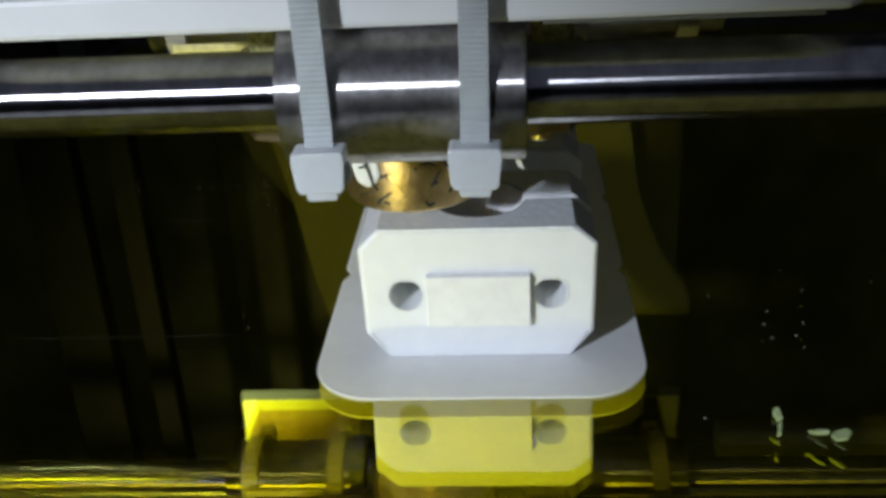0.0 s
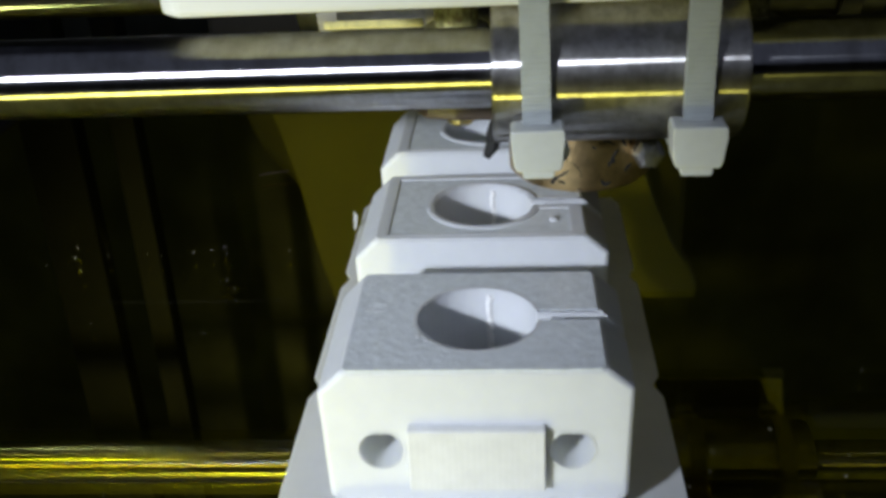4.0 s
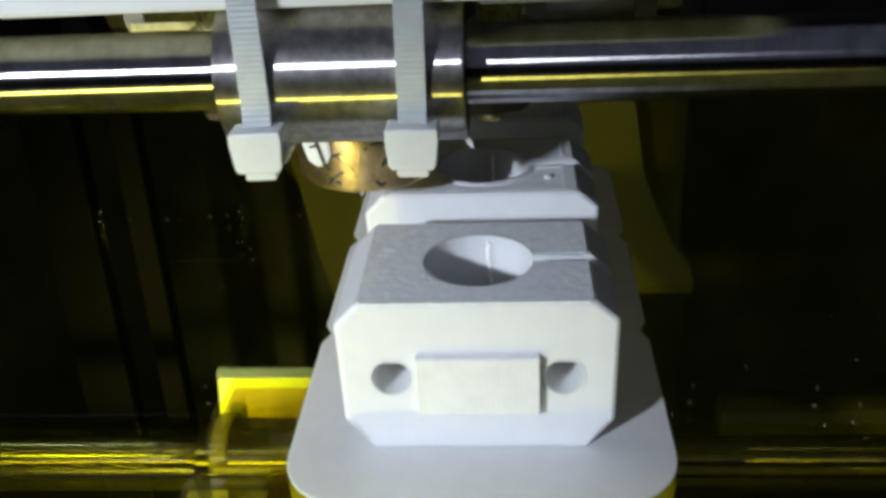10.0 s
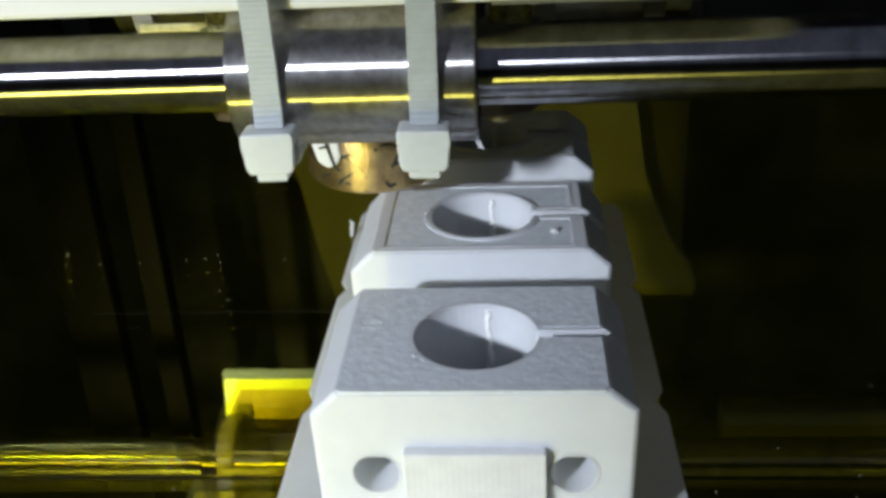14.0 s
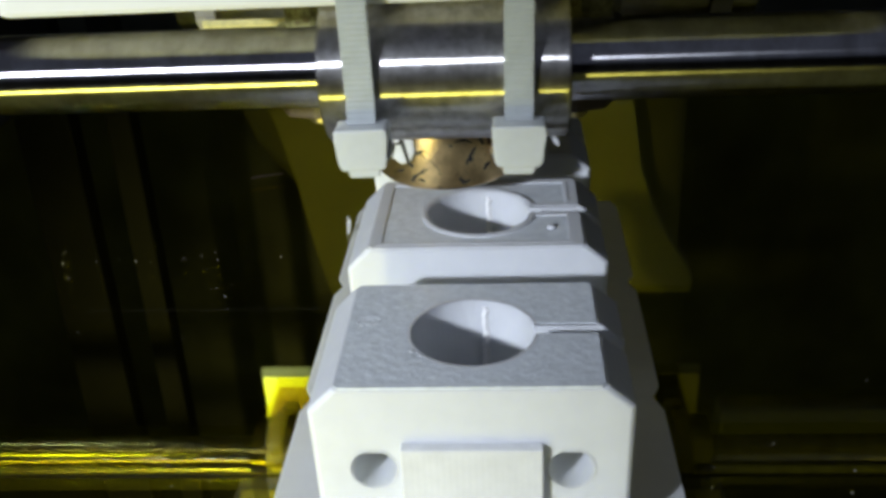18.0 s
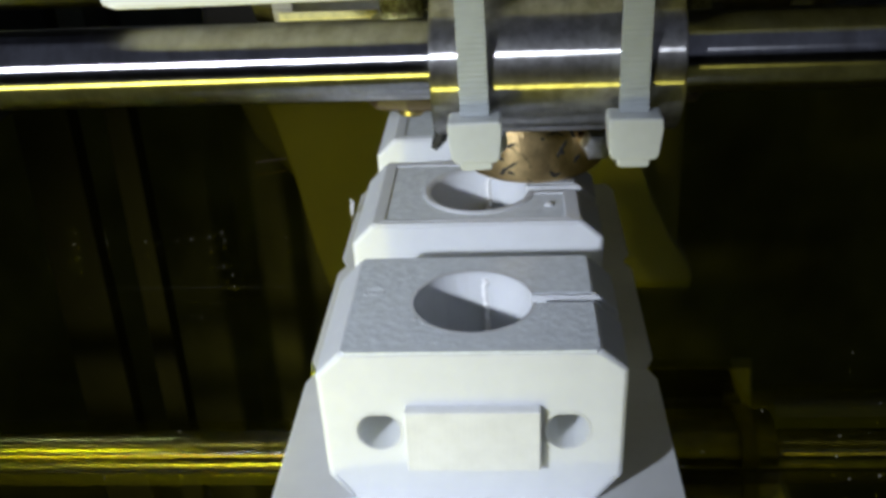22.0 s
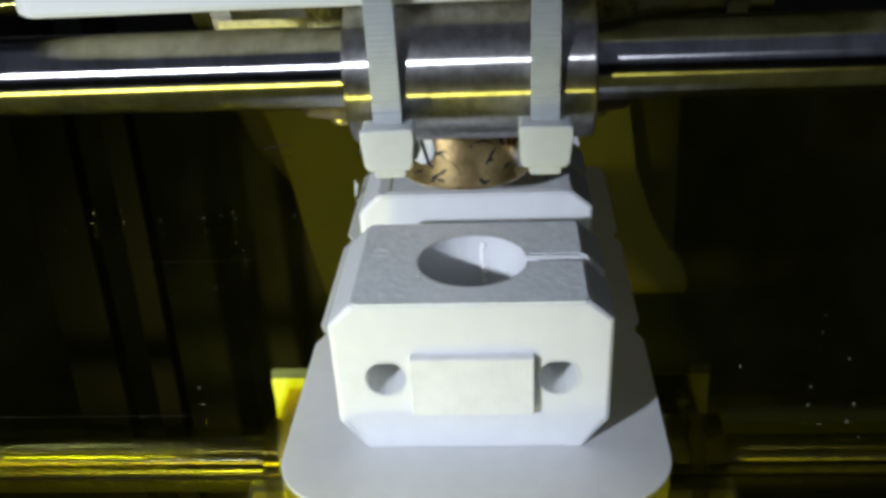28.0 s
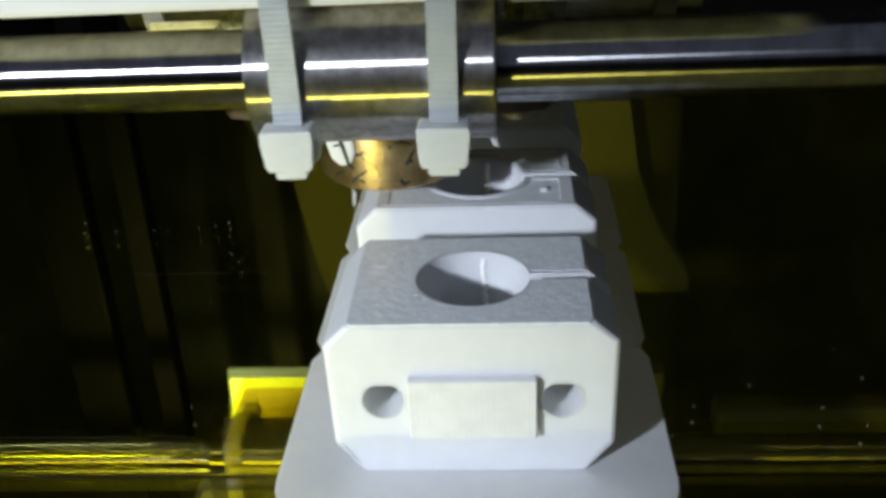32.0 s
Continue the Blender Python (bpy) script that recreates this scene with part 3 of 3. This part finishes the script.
        part("washer", turned([(3.4, 0.5), (3.6, 0.7), (3.6, 1.1), (3.4, 1.3)], "Z", 32, (x, 12.0, 0)), SILVER, car, "thin steel washer")
    drip = turned([(0.1, -13.4), (0.55, -13.0), (0.85, -12.2), (0.8, -11.2), (0.95, -10.4), (0.9, -9.0), (0.6, -8.4)], "Z", 9, (-12.7, 9.0, 0))
    for v in drip.verts:
        v.co.x += 0.3 * (v.co.z + 12.5) + 0.12 * math.sin(5 * v.co.z)
    part("wire_end", drip, BLACK, car, "charred black wire end")
    curl = prism([(9.6, -12.2), (10.6, -12.3), (11.2, -12.1), (11.7, -13.4), (11.9, -14.2), (11.3, -13.9), (10.9, -13.0), (9.8, -12.8)], 12.9, 13.15, "Y")
    part("tape_end", curl, PLASTIC, heater, "curled white tape end")
    return car


def flake(x, y, turn, outline):
    ob = empty("plastic_flake", "pale green plastic flake lying on the amber bed", "debris", "flakes on the bed")
    bm = prism(outline, 0.0, 0.5, "Z", 0.12, 1)
    for v in bm.verts:
        v.co.z += 0.35 * math.sin(v.co.x * 1.7) + 0.36 + 0.2 * math.sin(v.co.y * 2.6)
    part("scrap", bm, FLAKE, ob)
    return ob, x, y, turn


def dust():
    """Specks on the bed."""
    rng = random.Random(4)
    bm = bmesh.new()
    spots = [(-73.2, 58.1), (-70.5, 64.6), (-69.4, 60.4), (-66.9, 56.2), (-64.2, 61.2), (-61.0, 62.1), (-58.1, 61.3), (-55.7, 61.2), (-52.6, 61.7), (-50.6, 62.0),
             (-48.0, 61.9), (-46.3, 63.5), (-45.0, 61.4), (-39.9, 62.2), (-35.3, 61.6), (-41.2, 50.1), (-39.9, 46.1), (-43.0, 53.0), (-42.5, 37.7), (-38.2, 12.9),
             (-36.9, 8.9), (-33.0, 9.2), (-44.2, 4.7), (41.7, 27.4), (40.1, 23.3), (41.8, 17.0), (35.3, 10.8), (39.3, 7.6), (37.6, 4.2), (33.8, 7.2),
             (21.0, 11.8), (20.3, 8.6), (29.9, 6.0), (27.9, 16.1), (22.3, -14.4), (29.8, -6.2), (34.3, 4.5), (38.0, 1.8)]
    for x, y in spots:
        r = rng.uniform(0.05, 0.14) if y > 54 else rng.uniform(0.05, 0.11) if x < 0 else rng.uniform(0.06, 0.14)
        px, py = x + rng.gauss(0, 0.15), y + rng.gauss(0, 0.3)
        made = bmesh.ops.create_icosphere(bm, subdivisions=1, radius=r)["verts"]
        for v in made:
            v.co = Vector((px + v.co.x * rng.uniform(0.6, 1.2), py + v.co.y * rng.uniform(0.6, 1.6), r * 0.6 + v.co.z * 0.6))
    for _ in range(50):
        r = rng.uniform(0.03, 0.06)
        px, py = rng.uniform(-80, 60), rng.uniform(-25, 80)
        made = bmesh.ops.create_icosphere(bm, subdivisions=1, radius=r)["verts"]
        for v in made:
            v.co = Vector((px + v.co.x, py + v.co.y * 1.4, r * 0.7 + v.co.z * 0.7))
    ob = part("dust", bm, DUST)
    return tagged(ob, "pale specks of dust scattered on the amber bed", "dust", kind="stuff")


def housing():
    """A rounded upright shell, wider at its foot on one side."""
    bm = bmesh.new()
    rings = []
    for z, left in ((27, -92), (30, -92), (48, -86), (62, -75), (74, -66), (92, -58)):
        mid, half = (left + 58) / 2, (58 - left) / 2
        ring = [bm.verts.new((mid - half * math.cos(a), 225 - 28 * math.sin(a), z)) for a in [math.pi * i / 28 for i in range(29)]]
        rings.append(ring)
    for a, b in zip(rings, rings[1:]):
        for i in range(28):
            bm.faces.new((a[i], a[i + 1], b[i + 1], b[i]))
        bm.faces.new((a[28], a[0], b[0], b[28]))
    bm.faces.new(rings[0])
    bm.faces.new(rings[-1])
    return bm


def drive_belt():
    """A toothed belt on edge behind the front rod."""
    bm = box(-258, 258, 31.0, 31.8, 34.6, 37.2)
    for i in range(344):
        x = -258 + 1.5 * i
        box(x, x + 0.75, 30.92, 31.0, 34.6, 37.2, bm=bm)
    ob = part("drive_belt", bm, RUBBER)
    tagged(ob, "dark grey toothed rubber drive belt stretched between the rods", "belt")


def rear_panel():
    ob = empty("rear_housing", "grey rounded upright housing behind the machine, its lit part paler", "housing")
    part("shell", housing(), SHELL, ob, "rounded shell in a grey darkened for its shaded part", smooth=True)
    # paler sheet: the housing's lit area, put into shape and colour
    cover = prism([(-73.8, 27), (-71, 34), (-67, 52), (-63, 78), (-60, 92), (57.5, 93), (58, 89), (55.5, 82), (49, 73), (44, 64), (40, 50), (37, 30), (36.7, 27)], 192.5, 196.0, "Y", 0.8, 2)
    part("cover", cover, PANEL, ob, "paler grey sheet shaped as the lit part of the shell")
    # foot kept near-black where it would show over the rod
    part("plinth", box(-91, 57, 198, 225, -400, 27, 2.0), UPRIGHT, ob, "near-black foot")


def uprights():
    """Two boards that stand behind the machine."""
    for x, w in ((-198, 24), (-165, 11)):
        ob = part("upright_board", box(x - w / 2, x + w / 2, 300, 312, -400, 420, 1.0), UPRIGHT)
        tagged(ob, "narrow dark upright board in the dark behind the machine", "board", "boards behind the machine")


def cross_beam():
    bm = box(70, 300, 190, 200, 138, 150, 1.5)
    box(280, 296, 191, 199, -400, 138.5, 1.0, 2, bm)
    ob = part("cross_beam", bm, PANEL)
    tagged(ob, "grey crossbeam on an upright behind the machine", "beam")


setting()
bed = print_bed()
row = []
first = bracket("ironed")
brim(first, True)
row.append(first)
second = bracket("lined")
brim(second, False)
row.append(second)
third = bracket("plain")
brim(third, False)
for fibre in ([(13.5, 0.3), (13.9, 1.4), (14.6, 2.0), (14.2, 3.0)], [(14.4, 0.3), (13.6, 1.2), (13.2, 2.2)], [(14.0, 0.3), (14.9, 0.9), (15.6, 1.9)]):
    x = -21.4 - 0.3 * fibre[1][1]
    part("wisp", ribbon(fibre, x - 0.12, x + 0.12, 0.2), PLASTIC, third, "frayed plastic fibre")
row.append(third)
flakes = [flake(30.6, -14.2, 10, [(-0.3, -0.8), (0.3, -0.9), (0.4, 0.6), (0.0, 1.2), (-0.4, 0.5)]),
          flake(30.2, -17.0, -15, [(-0.25, -1.0), (0.2, -1.1), (0.25, 0.8), (-0.2, 0.9)]),
          flake(36.5, -18.4, -20, [(-1.0, 0.2), (-0.3, -0.5), (0.8, -0.6), (1.2, 0.3), (0.5, 0.9), (-0.6, 0.7)]),
          flake(34.3, -17.8, -30, [(-1.3, 0.15), (0.2, -0.2), (1.2, 0.0), (1.0, 0.3), (-0.2, 0.3)])]
specks = dust()
rods()
car = carriage()
rear_panel()
uprights()
drive_belt()
cross_beam()


# ---- what moves ----
def motions():
    bed_rows = (
        (0,14.68), (0.2,14.68), (0.3,-0.6), (0.4,-15.71), (0.5,-25.21), (0.7,-23.24), (0.8,-19.09), (1,-13.88),
        (1.2,-8.13), (1.5,-8.46), (1.6,-9.01), (1.7,-8.94), (1.8,-9.12), (1.9,-8.8), (2,-9.82), (2.1,-13.18),
        (2.2,-15.81), (2.3,-15.87), (2.5,-11.47), (2.6,-9.85), (2.7,-9.31), (2.8,-9.74), (2.9,-11.63), (3,-15.01),
        (3.1,-17.28), (3.2,-20.04), (3.3,-20.8), (3.4,-21.55), (3.5,-19.73), (3.6,-17.08), (3.7,-16.23), (3.8,-16.05),
        (3.9,-17.48), (4,-20.34), (4.1,-23.28), (4.2,-24.39), (4.3,-24.24), (4.4,-24.31), (4.5,-25.01), (4.6,-24.31),
        (4.7,-24.34), (4.8,-24.38), (4.9,-24.42), (5,-25.09), (5.1,-23.21), (5.2,-20.17), (5.3,-17.24), (5.4,-14.2),
        (5.5,-11.2), (5.6,-7.97), (5.7,-7.16), (5.8,-7.37), (5.9,-7.33), (6,-7.25), (6.1,-7.52), (6.2,-7.23),
        (6.3,-7.46), (6.4,-7.94), (6.5,-9.95), (6.6,-12.74), (6.7,-14.51), (6.8,-14.59), (6.9,-13.46), (7,-12.02),
        (7.1,-10.28), (7.2,-9.48), (7.3,-10.44), (7.4,-11.88), (7.5,-15.18), (7.6,-17.83), (7.7,-20.14), (7.8,-22.39),
        (7.9,-22.64), (8,-21.91), (8.1,-19.09), (8.2,-18.15), (8.3,-18.12), (8.4,-18.32), (8.5,-21.91), (8.6,-25),
        (8.7,-25.14), (8.8,-25.06), (8.9,-24.98), (9,-25.23), (9.1,-25.45), (9.2,-25.16), (9.3,-25.08), (9.4,-25),
        (9.5,-24.07), (9.6,-21.51), (9.7,-17.93), (9.8,-14.89), (9.9,-11.99), (10,-8.73), (10.1,-6.95), (10.2,-6.68),
        (10.3,-6.67), (10.4,-6.4), (10.5,-6.73), (10.6,-6.8), (10.7,-6.7), (10.8,-7.36), (10.9,-8.02), (11,-9.79),
        (11.1,-12.66), (11.2,-15.07), (11.3,-15.35), (11.4,-14.92), (11.5,-12.44), (11.6,-10.8), (11.7,-10.23),
        (11.8,-10.64), (11.9,-12.51), (12,-15.87), (12.1,-18.11), (12.2,-20.85), (12.3,-21.59), (12.4,-22.32),
        (12.5,-20.48), (12.6,-17.8), (12.7,-16.93), (12.8,-16.73), (12.9,-18.14), (13,-20.97), (13.1,-23.89),
        (13.2,-24.98), (13.3,-24.81), (13.4,-24.85), (13.5,-25.53), (13.6,-25.04), (13.7,-24.78), (13.8,-24.72),
        (13.9,-24.45), (14,-24.2), (14.1,-23.36), (14.2,-23.18), (14.3,-23.2), (14.4,-23.44), (14.5,-22.5), (16.5,-17.83),
        (16.6,-17.53), (16.7,-19.25), (16.8,-22.24), (16.9,-24.08), (17,-23.81), (17.1,-22.21), (17.2,-19.9),
        (17.3,-17.74), (17.4,-16.45), (17.5,-18.4), (17.6,-21.01), (17.7,-23.09), (17.8,-23.86), (17.9,-22.93),
        (18,-23.91), (18.1,-23.75), (18.2,-23.8), (18.3,-23.42), (18.4,-23.68), (18.5,-24.36), (18.6,-23.9),
        (18.7,-23.86), (18.8,-23.6), (18.9,-23.56), (19,-22.88), (19.1,-24.17), (19.2,-22.5), (19.3,-23.59),
        (19.4,-24.03), (19.5,-21.92), (19.6,-23.53), (19.7,-24.06), (19.8,-21.8), (19.9,-22.99), (20,-24.38),
        (20.1,-22.76), (20.2,-20.43), (20.3,-22.51), (20.4,-25.16), (20.5,-22.69), (20.6,-21.35), (20.7,-21.77),
        (20.8,-24.34), (20.9,-24.53), (21,-22.57), (21.1,-20.74), (21.2,-20), (21.3,-22.58), (21.4,-23.16), (21.5,-20.91),
        (21.6,-18.62), (21.7,-19.49), (21.8,-21.45), (21.9,-20.52), (22,-18.91), (22.1,-19.49), (22.2,-20.51),
        (22.3,-20.19), (22.4,-18.73), (22.5,-19.99), (22.6,-18.78), (22.7,-18.93), (22.8,-18.85), (22.9,-14.56),
        (23,-14), (23.1,-12.02), (23.2,-10.26), (23.3,-8.21), (23.4,-8.43), (23.5,-11.17), (23.6,-12.72), (23.7,-13.29),
        (23.8,-11.16), (23.9,-8.97), (24,-8.03), (24.1,-10.6), (24.2,-12.62), (24.3,-14.35), (24.4,-12.2), (24.5,-13.94),
        (24.6,-13.77), (24.7,-14.08), (24.8,-12.69), (24.9,-10.3), (25,-8.87), (25.1,-7.79), (25.2,-8.99), (25.3,-11.42),
        (25.4,-13.3), (25.5,-11.29), (27.5,-10.51), (27.6,-10.17), (27.7,-9.32), (27.8,-9.22), (27.9,-9.13),
        (28,-8.78), (28.1,-7.78), (28.2,-7.79), (28.3,-9.06), (28.4,-8.57), (28.5,-8.58), (28.6,-8.64), (28.7,-8.7),
        (28.8,-8.26), (28.9,-8.83), (29,-7.87), (29.1,-9.38), (29.2,-9.36), (29.3,-7.83), (29.4,-10.09), (29.5,-9.82),
        (29.6,-8.35), (29.7,-9.9), (29.8,-11.44), (29.9,-9.49), (30,-7.75), (30.1,-10.13), (30.2,-11.71), (30.3,-9.83),
        (30.4,-7.92), (30.5,-9.28), (30.6,-11.22), (30.7,-11.66), (30.8,-9.64), (30.9,-7.83), (31,-9.54), (31.1,-11.35),
        (31.2,-12.89), (31.3,-10.3), (31.4,-8.9), (31.5,-10.96), (31.6,-13.01), (31.7,-12.64), (31.8,-11.05),
        (31.9,-11.9), (32,-12.99))
    walk(bed, [(t, pose(0, y * MM, 0)) for t, y in bed_rows])
    for i, thing in enumerate(row):
        walk(thing, [(t, pose(-4.05 * MM, (y + PITCH * i) * MM, 0)) for t, y in bed_rows])
    for ob, x, fy, turn in flakes:
        walk(ob, [(t, pose(x * MM, (y + fy) * MM, 0, 0, 0, turn)) for t, y in bed_rows])
    walk(specks, [(t, pose(0, y * MM, 0)) for t, y in bed_rows])
    walk(car, [(t, pose(x * MM, 0, ROD_Z * MM)) for t, x in (
        (0,-10.02), (0.2,-10.02), (0.3,-11.97), (0.4,-13.91), (0.5,-15.6), (0.7,-15.5), (0.8,-15.35), (1,-15.49),
        (1.2,-15.02), (1.5,-5.57), (1.6,-2.23), (1.7,1.14), (1.8,4.05), (1.9,7.31), (2,8.33), (2.1,8.74), (2.2,8.18),
        (2.3,4.61), (2.5,0.93), (2.6,-1.3), (2.7,-4.34), (2.8,-7.26), (2.9,-9.61), (3,-10.33), (3.1,-9.54), (3.2,-7.71),
        (3.3,-4.62), (3.4,-1.28), (3.5,1.35), (3.6,2.98), (3.7,4.96), (3.8,8.9), (3.9,9.72), (4,9.98), (4.1,10.29),
        (4.2,8.53), (4.3,5.62), (4.4,2.36), (4.5,-0.76), (4.6,-4.3), (4.7,-7.32), (4.8,-10.45), (4.9,-13.82),
        (5,-15.48), (5.1,-15.5), (5.2,-15.32), (5.3,-15.38), (5.4,-15.2), (5.5,-15.95), (5.6,-15.34), (5.7,-14.16),
        (5.8,-10.77), (5.9,-7.62), (6,-4.38), (6.1,-0.9), (6.2,1.98), (6.3,4.97), (6.4,8.43), (6.5,8.68), (6.6,8.87),
        (6.7,7.82), (6.8,5.15), (6.9,2.59), (7,1.63), (7.1,-0.9), (7.2,-4.15), (7.3,-7.18), (7.4,-9.51), (7.5,-10.54),
        (7.6,-10.37), (7.7,-8.79), (7.8,-6.28), (7.9,-3.07), (8,-0.12), (8.1,2.1), (8.2,3.5), (8.3,5.13), (8.4,8.72),
        (8.5,8.58), (8.6,8.73), (8.7,6.77), (8.8,2.37), (8.9,-0.06), (9,-2.34), (9.1,-5.87), (9.2,-8.79), (9.3,-11.47),
        (9.4,-14.85), (9.5,-16.52), (9.6,-15.63), (9.7,-15.46), (9.8,-15.06), (9.9,-15.24), (10,-16.33), (10.1,-14.84),
        (10.2,-12.4), (10.3,-8.91), (10.4,-6.12), (10.5,-2.94), (10.6,0.36), (10.7,3.47), (10.8,6.01), (10.9,9.01),
        (11,8.99), (11.1,9.11), (11.2,8.87), (11.3,6.08), (11.4,2.49), (11.5,1.45), (11.6,-0.89), (11.7,-4.03),
        (11.8,-7.06), (11.9,-9.51), (12,-10.34), (12.1,-9.65), (12.2,-7.93), (12.3,-4.94), (12.4,-1.71), (12.5,0.82),
        (12.6,2.34), (12.7,4.21), (12.8,8.05), (12.9,8.76), (13,8.92), (13.1,9.12), (13.2,7.26), (13.3,4.24),
        (13.4,0.88), (13.5,-2.35), (13.6,-5.73), (13.7,-8.74), (13.8,-11.87), (13.9,-14.88), (14,-15.37), (14.1,-14.03),
        (14.2,-14.67), (14.3,-13.01), (14.4,-14.7), (14.5,-14.33), (16.5,-14.75), (16.6,-14.64), (16.7,-12.68),
        (16.8,-10.38), (16.9,-8.07), (17,-7.85), (17.1,-9.81), (17.2,-12.24), (17.3,-14.2), (17.4,-14.65), (17.5,-12.56),
        (17.6,-10.26), (17.7,-8.07), (17.8,-5.89), (17.9,-8.1), (18,-6.15), (18.1,-5.7), (18.2,-4.32), (18.3,-4.45),
        (18.4,-2.72), (18.5,-1.92), (18.6,-2), (18.7,-0.7), (18.8,-0.78), (18.9,-0.17), (19,-0.49), (19.1,1.24),
        (19.2,-0.15), (19.3,1.23), (19.4,2.5), (19.5,0.87), (19.6,2.42), (19.7,3.27), (19.8,1.11), (19.9,1.73),
        (20,5.24), (20.1,3.37), (20.2,1.84), (20.3,4.25), (20.4,6.66), (20.5,4.79), (20.6,2.49), (20.7,3.66),
        (20.8,6.45), (20.9,7.16), (21,5.67), (21.1,2.57), (21.2,2.94), (21.3,6.2), (21.4,7.73), (21.5,5.44),
        (21.6,3.07), (21.7,4.86), (21.8,7.23), (21.9,6.71), (22,4.57), (22.1,5), (22.2,7.52), (22.3,6.68), (22.4,5.14),
        (22.5,7.43), (22.6,6.87), (22.7,5.39), (22.8,6.69), (22.9,7.17), (23,7.08), (23.1,5.09), (23.2,3.22),
        (23.3,0.88), (23.4,1.33), (23.5,3.51), (23.6,5.69), (23.7,5.32), (23.8,2.87), (23.9,0.65), (24,-0.65),
        (24.1,1.33), (24.2,3.65), (24.3,5.05), (24.4,2.62), (24.5,4.02), (24.6,3.64), (24.7,7.44), (24.8,6.25),
        (24.9,4.02), (25,2.6), (25.1,1.34), (25.2,3.78), (25.3,5.99), (25.4,7.96), (25.5,6.12), (27.5,0.6), (27.6,-0.7),
        (27.7,-1.66), (27.8,-2.27), (27.9,-3.23), (28,-3.26), (28.1,-4.26), (28.2,-5.02), (28.3,-4.74), (28.4,-6.89),
        (28.5,-6.73), (28.6,-6.99), (28.7,-7.83), (28.8,-7.75), (28.9,-7.2), (29,-9.66), (29.1,-8.54), (29.2,-9.27),
        (29.3,-11.39), (29.4,-9.57), (29.5,-9.95), (29.6,-12.22), (29.7,-10.78), (29.8,-9.46), (29.9,-11.49),
        (30,-13.3), (30.1,-11.19), (30.2,-9.77), (30.3,-12.18), (30.4,-14.12), (30.5,-13.28), (30.6,-11.32),
        (30.7,-11.8), (30.8,-14.13), (30.9,-15.06), (31,-14.15), (31.1,-12.53), (31.2,-11.71), (31.3,-13.68),
        (31.4,-14.83), (31.5,-13.67), (31.6,-11.5), (31.7,-12.57), (31.8,-14.11), (31.9,-13.9), (32,-12.89))])


motions()
